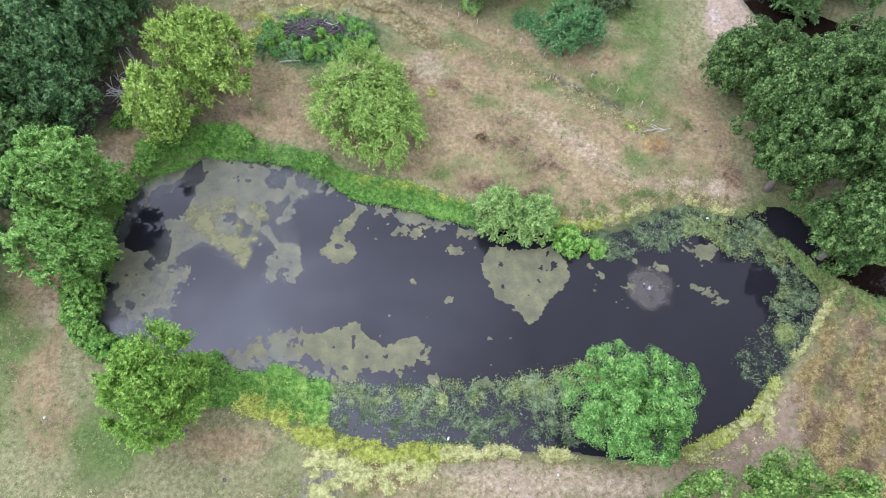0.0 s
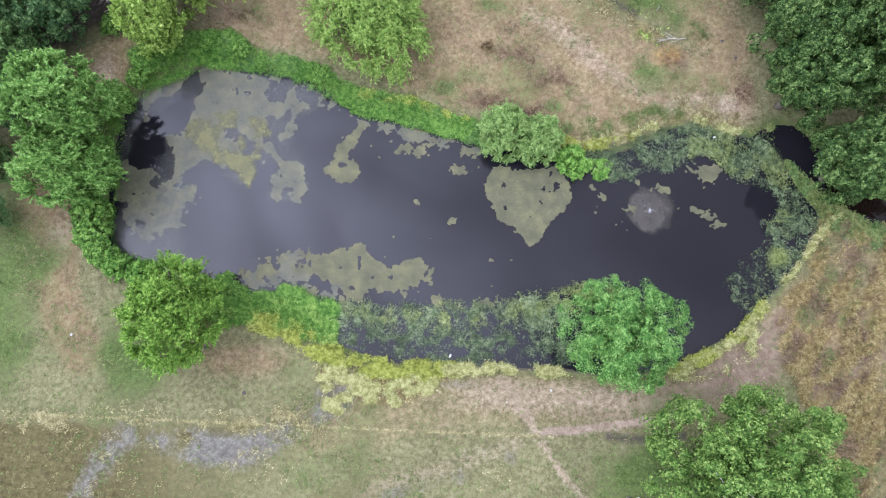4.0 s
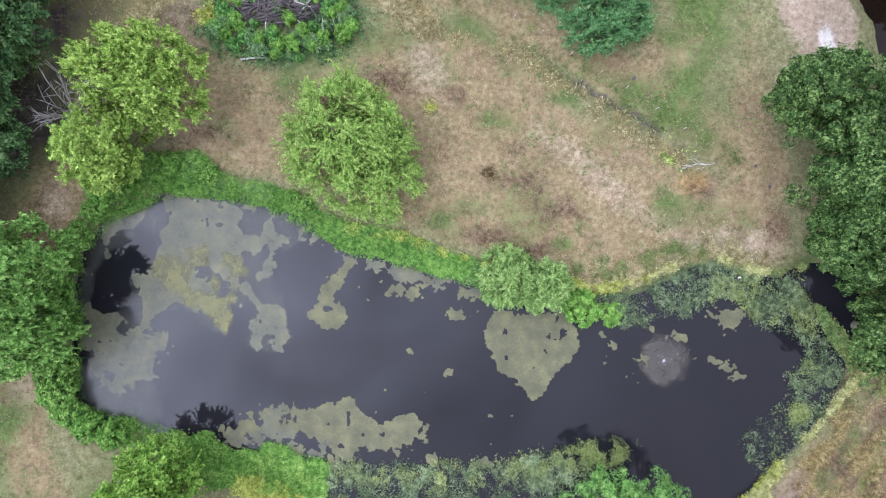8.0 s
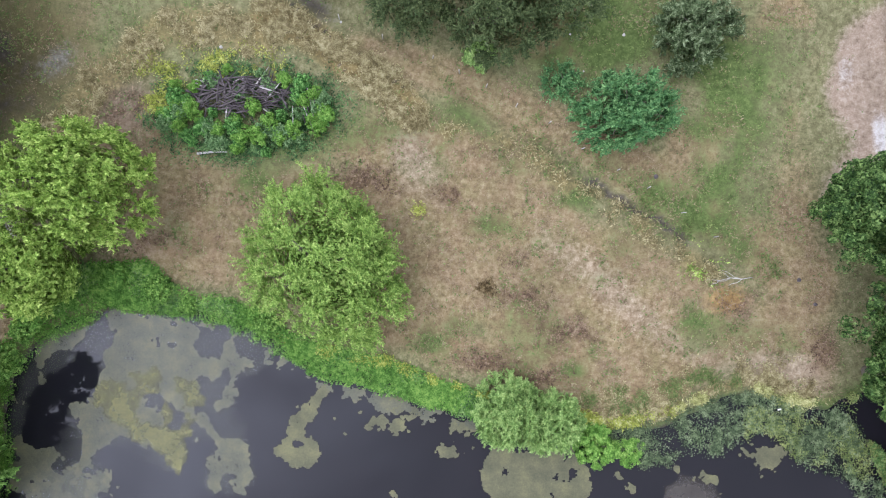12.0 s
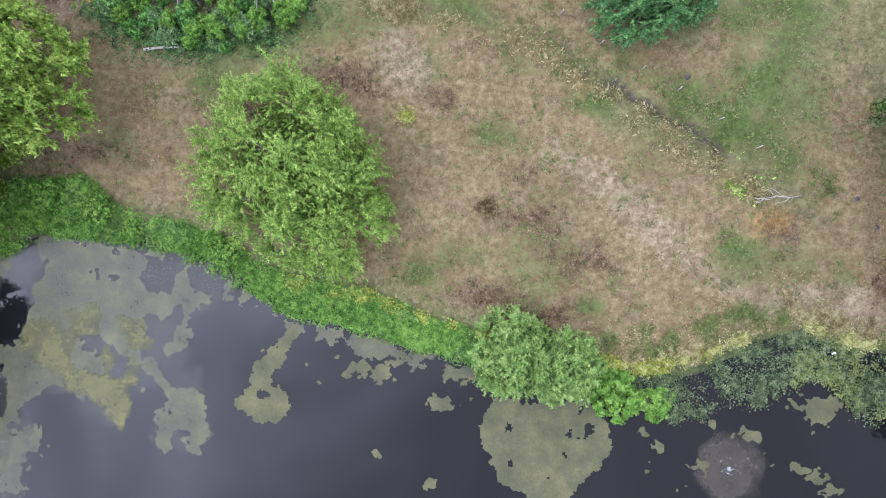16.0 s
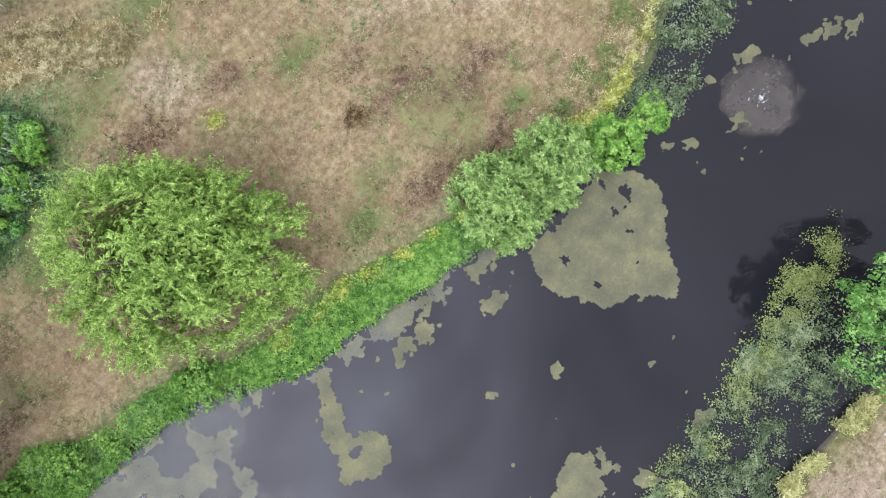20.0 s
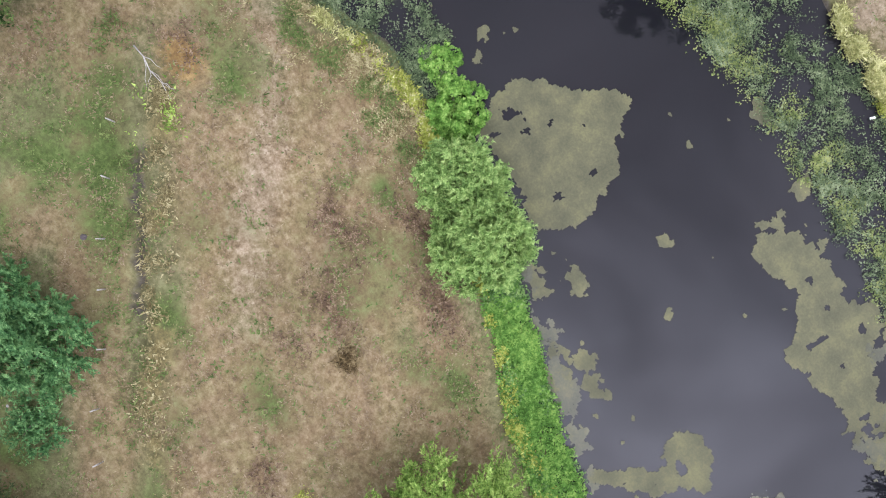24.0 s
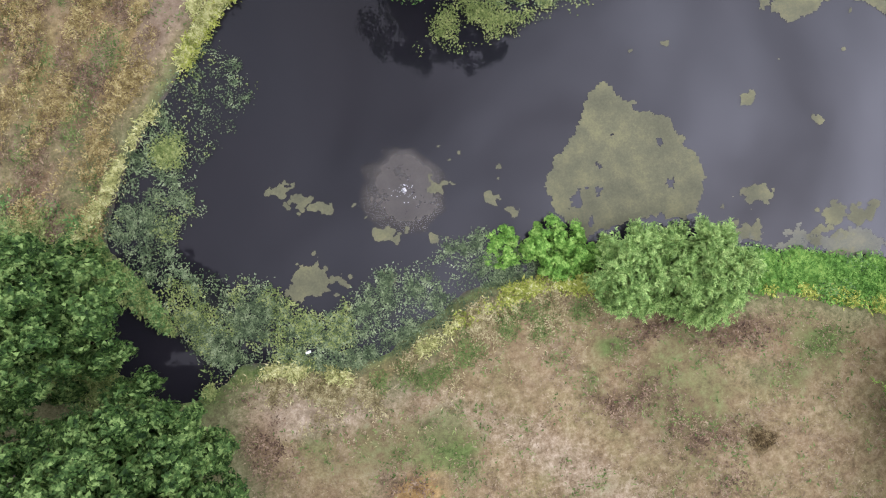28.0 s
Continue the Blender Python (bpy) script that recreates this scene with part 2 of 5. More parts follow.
def ground_height(x, y, d=None):
    x, y = np.asarray(x, float), np.asarray(y, float)
    if d is None:
        d = shore_distance(x, y)
    d = d + 0.9 * (vnoise(x, y, 2.2, 3) - 0.5)
    creek = np.minimum(path_distance(x, y, CREEK) - 1.6, area_distance(x, y, POOL)) + 0.8 * (vnoise(x, y, 2.0, 9) - 0.5)
    w = np.minimum(d, creek)
    h = 0.45 + 0.35 * (vnoise(x, y, 14, 5) - 0.5) + 0.14 * (vnoise(x, y, 1.6, 6) - 0.5) + 0.3 * smooth(1, 9, d)
    h = h - 0.42 * np.exp(-((path_distance(x, y, DITCH) + 0.9 * (vnoise(x, y, 1.2, 36) - 0.5)) / 0.4) ** 2) * smooth(0.35, 0.65, vnoise(x, y, 2.2, 28))
    h = np.maximum(h, 0.12)
    return np.where(w < 0, np.maximum(-1.2, 0.04 + 0.7 * w), 0.04 + (h - 0.04) * smooth(0, 1.3, w))


# ---- materials ----
def shade(name, rough=0.8, metal=0.0, spec=0.3):
    m = bpy.data.materials.new(name)
    m.use_nodes = True
    nt = m.node_tree
    b = nt.nodes["Principled BSDF"]
    b.inputs["Roughness"].default_value = rough
    b.inputs["Metallic"].default_value = metal
    b.inputs["Specular IOR Level"].default_value = spec
    return m, nt, b


def noise_node(nt, scale, detail=4.0, rough=0.6, coords="Object"):
    t = nt.nodes.new("ShaderNodeTexCoord")
    n = nt.nodes.new("ShaderNodeTexNoise")
    n.inputs["Scale"].default_value = scale
    n.inputs["Detail"].default_value = detail
    n.inputs["Roughness"].default_value = rough
    nt.links.new(t.outputs[coords], n.inputs["Vector"])
    return n.outputs["Fac"]


def ramp(nt, fac, *stops):
    r = nt.nodes.new("ShaderNodeValToRGB")
    els = r.color_ramp.elements
    while len(els) < len(stops):
        els.new(0.5)
    for e, (p, c) in zip(els, stops):
        e.position = p
        e.color = (*c, 1)
    nt.links.new(fac, r.inputs[0])
    return r.outputs[0]


def blend(nt, fac, a, b, mode="MIX"):
    m = nt.nodes.new("ShaderNodeMix")
    m.data_type, m.blend_type = "RGBA", mode
    for sock, v in ((m.inputs[0], fac), (m.inputs[6], a), (m.inputs[7], b)):
        if isinstance(v, (int, float)):
            sock.default_value = v
        elif isinstance(v, tuple):
            sock.default_value = (*v, 1)
        else:
            nt.links.new(v, sock)
    return m.outputs[2]


def calc(nt, op, a, b=0.0, clamp=False):
    n = nt.nodes.new("ShaderNodeMath")
    n.operation, n.use_clamp = op, clamp
    for i, v in enumerate((a, b)):
        if isinstance(v, (int, float)):
            n.inputs[i].default_value = v
        else:
            nt.links.new(v, n.inputs[i])
    return n.outputs[0]


def bump(nt, b, fac, strength, dist):
    n = nt.nodes.new("ShaderNodeBump")
    n.inputs["Strength"].default_value = strength
    n.inputs["Distance"].default_value = dist
    nt.links.new(fac, n.inputs["Height"])
    nt.links.new(n.outputs[0], b.inputs["Normal"])


def leaf_material(name, dark, mid, light, translucent=0.25):
    """Leaves whose colour varies from leaf to leaf and from bough to bough."""
    m, nt, b = shade(name, 0.6, spec=0.13)
    g = nt.nodes.new("ShaderNodeNewGeometry")
    big, clump = noise_node(nt, 0.55, 2.0), noise_node(nt, 2.7, 4.0, 0.65)
    f = calc(nt, "ADD", calc(nt, "MULTIPLY", g.outputs["Random Per Island"], 0.42), calc(nt, "MULTIPLY", big, 0.45))
    f = calc(nt, "ADD", f, calc(nt, "MULTIPLY", calc(nt, "SUBTRACT", clump, 0.5), 1.9))
    col = ramp(nt, f, (0.10, dark), (0.44, mid), (0.80, light))
    nt.links.new(col, b.inputs["Base Color"])
    tr = nt.nodes.new("ShaderNodeBsdfTranslucent")
    nt.links.new(col, tr.inputs["Color"])
    mx = nt.nodes.new("ShaderNodeMixShader")
    mx.inputs[0].default_value = translucent
    nt.links.new(b.outputs[0], mx.inputs[1])
    nt.links.new(tr.outputs[0], mx.inputs[2])
    nt.links.new(mx.outputs[0], nt.nodes["Material Output"].inputs["Surface"])
    return m


def plain(name, a, b_col, scale=6.0, rough=0.7, metal=0.0, spec=0.3, bumped=0.15):
    """Paint, wood or metal with blotches and fine grain."""
    m, nt, b = shade(name, rough, metal, spec)
    f1, f2 = noise_node(nt, scale), noise_node(nt, scale * 9, 3.0)
    f = calc(nt, "ADD", calc(nt, "MULTIPLY", f1, 0.7), calc(nt, "MULTIPLY", f2, 0.3))
    nt.links.new(ramp(nt, f, (0.35, a), (0.65, b_col)), b.inputs["Base Color"])
    bump(nt, b, f2, bumped, 0.02)
    return m


def ground_material():
    m, nt, b = shade("ground_cover", 0.95, spec=0.1)
    n05, n1, n3, n15, n60 = noise_node(nt, 0.22, 4), noise_node(nt, 0.8, 5, 0.6), noise_node(nt, 2.6, 6, 0.68), noise_node(nt, 8, 6, 0.75), noise_node(nt, 34, 4, 0.75)
    mixed = calc(nt, "ADD", calc(nt, "ADD", calc(nt, "MULTIPLY", n3, 0.5), calc(nt, "MULTIPLY", n15, 0.36)), calc(nt, "MULTIPLY", n60, 0.14))
    patch = calc(nt, "ADD", calc(nt, "MULTIPLY", n3, 0.7), calc(nt, "MULTIPLY", n15, 0.3))

    def layer(lo, mid, hi):
        return ramp(nt, mixed, (0.36, lo), (0.5, mid), (0.64, hi))

    def cover(base, attr, colour, spread=1.3):
        a = nt.nodes.new("ShaderNodeAttribute")
        a.attribute_name = attr
        w = calc(nt, "ADD", a.outputs["Fac"], calc(nt, "MULTIPLY", calc(nt, "SUBTRACT", patch, 0.5), spread))
        r = nt.nodes.new("ShaderNodeMapRange")
        r.interpolation_type = "SMOOTHSTEP"
        r.inputs["From Min"].default_value, r.inputs["From Max"].default_value = 0.2, 0.8
        nt.links.new(w, r.inputs["Value"])
        return blend(nt, r.outputs[0], base, colour)

    col = layer((0.072, 0.072, 0.030), (0.165, 0.158, 0.078), (0.29, 0.27, 0.155))
    pink = layer((0.115, 0.079, 0.042), (0.228, 0.166, 0.094), (0.37, 0.295, 0.188))
    olive = layer((0.09, 0.085, 0.032), (0.19, 0.176, 0.076), (0.33, 0.305, 0.152))
    rust = layer((0.09, 0.056, 0.03), (0.188, 0.127, 0.072), (0.31, 0.225, 0.14))
    dry = blend(nt, ramp(nt, n1, (0.37, (0, 0, 0)), (0.70, (0.62, 0.62, 0.62))), pink, olive)
    dry = blend(nt, ramp(nt, noise_node(nt, 0.42, 7, 0.75), (0.50, (0, 0, 0)), (0.72, (0.85, 0.85, 0.85))), dry, rust)
    col = cover(col, "dry", dry)
    col = cover(col, "pale", layer((0.16, 0.118, 0.076), (0.30, 0.235, 0.16), (0.45, 0.375, 0.275)))
    col = cover(col, "rust", rust)
    col = cover(col, "green", layer((0.036, 0.058, 0.016), (0.086, 0.126, 0.037), (0.168, 0.21, 0.078)))
    col = cover(col, "marsh", layer((0.045, 0.038, 0.016), (0.105, 0.090, 0.040), (0.185, 0.162, 0.078)))
    col = cover(col, "soil", layer((0.12, 0.083, 0.056), (0.205, 0.15, 0.106), (0.31, 0.245, 0.18)))
    col = cover(col, "straw", layer((0.088, 0.064, 0.026), (0.195, 0.15, 0.066), (0.35, 0.285, 0.138)))
    col = cover(col, "orange", layer((0.11, 0.06, 0.02), (0.24, 0.15, 0.06), (0.38, 0.27, 0.12)))
    col = cover(col, "sand", layer((0.16, 0.113, 0.078), (0.29, 0.222, 0.163), (0.42, 0.35, 0.275)), 0.9)
    col = cover(col, "chalk", layer((0.30, 0.27, 0.24), (0.48, 0.45, 0.42), (0.62, 0.60, 0.57)), 0.9)
    col = cover(col, "silt", layer((0.08, 0.073, 0.06), (0.155, 0.145, 0.12), (0.26, 0.248, 0.215)))
    # dark brown for wet mud, and for shade painted beneath the wood
    col = cover(col, "mud_and_shade", layer((0.034, 0.028, 0.022), (0.072, 0.060, 0.050), (0.15, 0.132, 0.115)))
    col = blend(nt, 0.8, col, ramp(nt, n05, (0.3, (0.70, 0.70, 0.66)), (0.7, (1.05, 1.03, 1.0))), "MULTIPLY")
    nt.links.new(col, b.inputs["Base Color"])
    bump(nt, b, mixed, 0.9, 0.18)
    return m


def water_material(name, a, c):
    m, nt, b = shade(name, 0.03, spec=0.5)
    b.inputs["IOR"].default_value = 1.33
    nt.links.new(ramp(nt, noise_node(nt, 0.12, 3), (0.35, a), (0.7, c)), b.inputs["Base Color"])
    bump(nt, b, noise_node(nt, 1.4, 2), 0.04, 0.02)
    return m


def algae_material(name, lo, mid, hi, rough=0.7):
    m, nt, b = shade(name, rough, spec=0.35)
    f = calc(nt, "ADD", calc(nt, "MULTIPLY", noise_node(nt, 0.7, 5, 0.65), 0.65), calc(nt, "MULTIPLY", noise_node(nt, 9, 5, 0.7), 0.35))
    nt.links.new(ramp(nt, f, (0.34, lo), (0.5, mid), (0.66, hi)), b.inputs["Base Color"])
    bump(nt, b, noise_node(nt, 12, 4), 0.3, 0.03)
    return m


def film_material(name, lo, mid, hi, rough=0.45, cover=0.92, grain=1.1, edge=(0.6, 1.4)):
    """Thin scum on water, which shows through where it is thinnest."""
    m = algae_material(name, lo, mid, hi, rough)
    nt = m.node_tree
    a = nt.nodes.new("ShaderNodeAttribute")
    a.attribute_name = "thick"
    f = calc(nt, "ADD", calc(nt, "MULTIPLY", noise_node(nt, grain, 6, 0.7), 1.5), calc(nt, "MULTIPLY", a.outputs["Fac"], 0.75))
    r = nt.nodes.new("ShaderNodeMapRange")
    r.inputs["From Min"].default_value, r.inputs["From Max"].default_value = edge
    r.inputs["To Max"].default_value = cover
    nt.links.new(f, r.inputs["Value"])
    clear = nt.nodes.new("ShaderNodeBsdfTransparent")
    mx = nt.nodes.new("ShaderNodeMixShader")
    nt.links.new(r.outputs[0], mx.inputs[0])
    nt.links.new(clear.outputs[0], mx.inputs[1])
    nt.links.new(nt.nodes["Principled BSDF"].outputs[0], mx.inputs[2])
    nt.links.new(mx.outputs[0], nt.nodes["Material Output"].inputs["Surface"])
    return m


M_GROUND = ground_material()
M_WATER = water_material("murky_pond_water", (0.0085, 0.0085, 0.0105), (0.011, 0.010, 0.012))
M_CREEK = water_material("brown_creek_water", (0.007, 0.004, 0.003), (0.010, 0.006, 0.004))
M_ALGAE = algae_material("olive_algae", (0.05, 0.05, 0.025), (0.086, 0.084, 0.042), (0.138, 0.131, 0.058))
M_FILM = film_material("grey_algae_film", (0.05, 0.051, 0.034), (0.092, 0.092, 0.056), (0.145, 0.138, 0.07), 0.4, 0.8, 2.2, (-0.2, 0.5))
M_TONGUE = film_material("yellow_olive_algae", (0.08, 0.08, 0.036), (0.135, 0.13, 0.05), (0.20, 0.185, 0.066), 0.5, 0.75, 1.6, (0.4, 1.1))
M_BARK = plain("grey_bark", (0.09, 0.07, 0.055), (0.19, 0.16, 0.13), 5, 0.9, bumped=0.6)
M_BRUSH = plain("dark_rotting_wood", (0.035, 0.028, 0.03), (0.13, 0.11, 0.105), 2, 0.9, bumped=0.4)
M_DEAD = plain("weathered_dead_wood", (0.28, 0.26, 0.235), (0.50, 0.47, 0.43), 4, 0.9, bumped=0.4)
M_OAK = leaf_material("oak_leaves", (0.007, 0.023, 0.004), (0.046, 0.098, 0.022), (0.195, 0.288, 0.088))
M_DARK = leaf_material("forest_leaves", (0.014, 0.042, 0.014), (0.058, 0.13, 0.042), (0.2, 0.32, 0.115))
M_BRIGHT = leaf_material("bright_green_leaves", (0.034, 0.09, 0.014), (0.115, 0.245, 0.042), (0.3, 0.46, 0.115))
M_ASH = leaf_material("fresh_green_leaves", (0.04, 0.105, 0.016), (0.135, 0.28, 0.055), (0.33, 0.51, 0.15))
M_MULBERRY = leaf_material("yellowish_green_leaves", (0.045, 0.115, 0.013), (0.155, 0.30, 0.045), (0.37, 0.54, 0.12))
M_EMERALD = leaf_material("emerald_leaves", (0.028, 0.1, 0.02), (0.092, 0.245, 0.055), (0.27, 0.47, 0.145))
M_PALE = leaf_material("pale_grey_green_leaves", (0.05, 0.11, 0.04), (0.13, 0.24, 0.09), (0.30, 0.43, 0.20))
M_PLANE = leaf_material("light_emerald_leaves", (0.032, 0.105, 0.02), (0.108, 0.25, 0.052), (0.28, 0.455, 0.135))
M_HEDGE = leaf_material("mid_green_leaves", (0.03, 0.07, 0.02), (0.092, 0.185, 0.052), (0.25, 0.37, 0.125))
M_PECAN = leaf_material("pecan_leaves", (0.025, 0.066, 0.011), (0.10, 0.195, 0.036), (0.29, 0.40, 0.11))
M_LIME = leaf_material("yellow_green_leaves", (0.075, 0.14, 0.02), (0.22, 0.35, 0.06), (0.47, 0.59, 0.16))
M_WILLOW = leaf_material("willow_leaves", (0.07, 0.135, 0.022), (0.19, 0.315, 0.062), (0.40, 0.525, 0.145))
M_SAGE = leaf_material("sage_green_leaves", (0.085, 0.16, 0.04), (0.205, 0.335, 0.092), (0.41, 0.54, 0.19))
M_CEDAR = leaf_material("cedar_foliage", (0.026, 0.045, 0.014), (0.065, 0.095, 0.034), (0.15, 0.185, 0.075))
M_SILVER = leaf_material("silvery_dark_leaves", (0.03, 0.055, 0.018), (0.085, 0.125, 0.05), (0.28, 0.34, 0.19))
M_BANK = leaf_material("waterside_leaves", (0.04, 0.11, 0.014), (0.1, 0.23, 0.038), (0.23, 0.38, 0.082))
M_WEED = leaf_material("grey_green_water_weed", (0.05, 0.08, 0.036), (0.14, 0.19, 0.092), (0.31, 0.365, 0.205))
M_LILY = leaf_material("pale_yellow_green_pads", (0.085, 0.12, 0.03), (0.18, 0.225, 0.07), (0.33, 0.36, 0.135))
M_ELDER = leaf_material("lime_green_leaves", (0.055, 0.14, 0.02), (0.14, 0.30, 0.05), (0.31, 0.48, 0.12))
M_FEATHER = leaf_material("feathery_blue_green_leaves", (0.028, 0.09, 0.03), (0.085, 0.205, 0.07), (0.225, 0.40, 0.15))
M_MAT = film_material("dark_weed_mat", (0.02, 0.026, 0.015), (0.04, 0.052, 0.028), (0.075, 0.092, 0.05), 0.5, 0.55, 6.0, (1.25, 1.7))
M_HAZE = film_material("thin_grey_scum", (0.07, 0.074, 0.066), (0.10, 0.104, 0.09), (0.14, 0.142, 0.11), 0.25, 0.26, 0.7, (0.2, 1.3))
M_SPECK = leaf_material("grey_water_weed", (0.026, 0.044, 0.019), (0.082, 0.118, 0.054), (0.22, 0.27, 0.14))
M_PLUME = leaf_material("pale_lime_reeds", (0.18, 0.185, 0.06), (0.39, 0.39, 0.15), (0.62, 0.60, 0.31))
M_YELLOW = leaf_material("yellow_flowering_weeds", (0.13, 0.16, 0.025), (0.3, 0.335, 0.062), (0.49, 0.51, 0.145))
M_REED = leaf_material("pale_yellow_reeds", (0.17, 0.15, 0.06), (0.36, 0.32, 0.15), (0.58, 0.52, 0.3))
M_STRAW = leaf_material("straw_coloured_grass", (0.13, 0.102, 0.044), (0.285, 0.24, 0.115), (0.48, 0.425, 0.24))
M_DRY = leaf_material("dry_brown_grass", (0.14, 0.1, 0.06), (0.225, 0.165, 0.1), (0.33, 0.26, 0.165))
M_GRASS = leaf_material("green_grass_blades", (0.05, 0.085, 0.02), (0.11, 0.16, 0.045), (0.21, 0.26, 0.09))
M_GOLD = leaf_material("golden_dead_grass", (0.14, 0.098, 0.036), (0.30, 0.232, 0.092), (0.49, 0.41, 0.195))
M_RUST = leaf_material("rusty_weed", (0.075, 0.048, 0.03), (0.18, 0.118, 0.076), (0.35, 0.255, 0.165))
M_PINK = plain("faded_pink_paint", (0.50, 0.27, 0.24), (0.62, 0.37, 0.33), 1.5, 0.6)
M_WHITE = plain("dirty_white_paint", (0.62, 0.62, 0.60), (0.82, 0.82, 0.80), 2.5, 0.5)
M_GREY = plain("grey_metal", (0.25, 0.25, 0.25), (0.42, 0.42, 0.42), 4, 0.5, 0.6)
M_RUBBER = plain("black_rubber", (0.02, 0.02, 0.02), (0.05, 0.05, 0.05), 8, 0.8)
M_FOAM = plain("white_foam", (0.55, 0.57, 0.58), (0.8, 0.82, 0.82), 14, 0.4)
M_RIPPLE = film_material("stirred_brown_water", (0.036, 0.031, 0.025), (0.052, 0.045, 0.037), (0.07, 0.061, 0.05), 0.35, 0.85)


# ---- mesh helpers ----
def mesh_from(name, verts, material):
    """One mesh of loose faces: verts is an array (faces, corners, 3)."""
    v = np.asarray(verts, np.float32)
    n, faces_per = v.shape[:2]
    me = bpy.data.meshes.new(name)
    me.vertices.add(n * faces_per)
    me.vertices.foreach_set("co", v.ravel())
    me.loops.add(n * faces_per)
    me.loops.foreach_set("vertex_index", np.arange(n * faces_per, dtype=np.int32))
    me.polygons.add(n)
    me.polygons.foreach_set("loop_start", np.arange(0, n * faces_per, faces_per, dtype=np.int32))
    me.update(calc_edges=True)
    me.materials.append(material)
    return me


def indexed(name, verts, quads, material, smooth_faces=False):
    v, q = np.asarray(verts, np.float32), np.asarray(quads, np.int32)
    k = q.shape[1]
    me = bpy.data.meshes.new(name)
    me.vertices.add(len(v))
    me.vertices.foreach_set("co", v.ravel())
    me.loops.add(q.size)
    me.loops.foreach_set("vertex_index", q.ravel())
    me.polygons.add(len(q))
    me.polygons.foreach_set("loop_start", np.arange(0, q.size, k, dtype=np.int32))
    if smooth_faces:
        me.polygons.foreach_set("use_smooth", np.ones(len(q), bool))
    me.update(calc_edges=True)
    me.materials.append(material)
    return me


def part(name, data, material, parent, label=""):
    """A bmesh or a mesh as one mesh object under a thing or a part."""
    if isinstance(data, bmesh.types.BMesh):
        me = bpy.data.meshes.new(name)
        data.to_mesh(me)
        data.free()
        me.materials.append(material)
    else:
        me = data
    ob = new(name, me)
    ob.parent = parent
    return tagged(ob, label)


def empty(name, x, y, z, label, category, group="", turn=0.0):
    e = new(name)
    e.matrix_basis = pose(x, y, z, 0, 0, turn)
    e.empty_display_size = 0.3
    return tagged(e, label, category, group)


def unit(v):
    return v / (np.linalg.norm(v, axis=-1, keepdims=True) + 1e-9)


def leaves(pos, way, up, length, width):
    """Small pointed leaves: from pos along way, with the blade across way and up."""
    side = unit(np.cross(way, up)) * (width * 0.5)[:, None]
    butt = pos + way * (length * 0.12)[:, None]
    return np.stack([butt - side, butt + side, pos + way * length[:, None] - up * (length * 0.08)[:, None]], 1)


def tube(points, radii, sides=7):
    """A tapered tube along points, as a bmesh."""
    bm = bmesh.new()
    rings = []
    for i, (p, r) in enumerate(zip(points, radii)):
        p = Vector(p)
        t = (Vector(points[min(i + 1, len(points) - 1)]) - Vector(points[max(i - 1, 0)])).normalized()
        q = t.to_track_quat("Z", "Y")
        rings.append([bm.verts.new(p + q @ Vector((r * math.cos(a), r * math.sin(a), 0))) for a in [2 * math.pi * k / sides for k in range(sides)]])
    for a, b in zip(rings, rings[1:]):
        for k in range(sides):
            f = bm.faces.new((a[k], a[(k + 1) % sides], b[(k + 1) % sides], b[k]))
            f.smooth = True
    bm.faces.new(rings[0][::-1])
    bm.faces.new(rings[-1])
    return bm


def box(sx, sy, sz, at=(0, 0, 0), bevel=0.02, turn=0.0):
    bm = bmesh.new()
    bmesh.ops.create_cube(bm, size=1.0, matrix=Matrix.Translation(at) @ Matrix.Rotation(radians(turn), 4, "Z") @ Matrix.Diagonal((sx, sy, sz, 1)))
    if bevel:
        bmesh.ops.bevel(bm, geom=bm.edges[:], offset=bevel, segments=2, affect="EDGES", profile=0.5)
    return bm


# ---- ground and water ----
def axis(lo, hi, step, far):
    inner = np.arange(lo, hi + step / 2, step)
    out = np.cumsum(step * 1.35 ** np.arange(1, 24))
    out = out[out < far]
    return np.concatenate([lo - out[::-1], inner, hi + out])


gx, gy = axis(-50, 50, 0.36, 1800), axis(-22, 68, 0.36, 1800)
X, Y = np.meshgrid(gx, gy)
X, Y = X.ravel(), Y.ravel()
SD = shore_distance(X, Y)
Z = ground_height(X, Y, SD)
nx, ny = len(gx), len(gy)
ii, jj = np.meshgrid(np.arange(nx - 1), np.arange(ny - 1))
q0 = (jj * nx + ii).ravel()
ground_mesh = indexed("ground", np.stack([X, Y, Z], 1), np.stack([q0, q0 + 1, q0 + nx + 1, q0 + nx], 1), M_GROUND, True)


def spot(x, y, cx, cy, rx, ry=None, turn=0.0):
    ry = ry or rx
    c, s = math.cos(radians(turn)), math.sin(radians(turn))
    u, v = (x - cx) * c + (y - cy) * s, -(x - cx) * s + (y - cy) * c
    return np.exp(-(u / rx) ** 2 - (v / ry) ** 2)


def strip(x, y, line, width, soft=0.6):
    return 1 - smooth(width * (1 - soft), width * (1 + soft), path_distance(x, y, line))


def streak(x, y, seed, long_=5.0, short=1.1):
    """Streaky noise along the slope of the golden field."""
    return vnoise((0.8 * x - 0.6 * y) / short, (0.6 * x + 0.8 * y) / long_, 1.0, seed)


def within_soft(x, y, ring):
    return 1 - smooth(-0.5, 0.6, area_distance(x, y, ring))


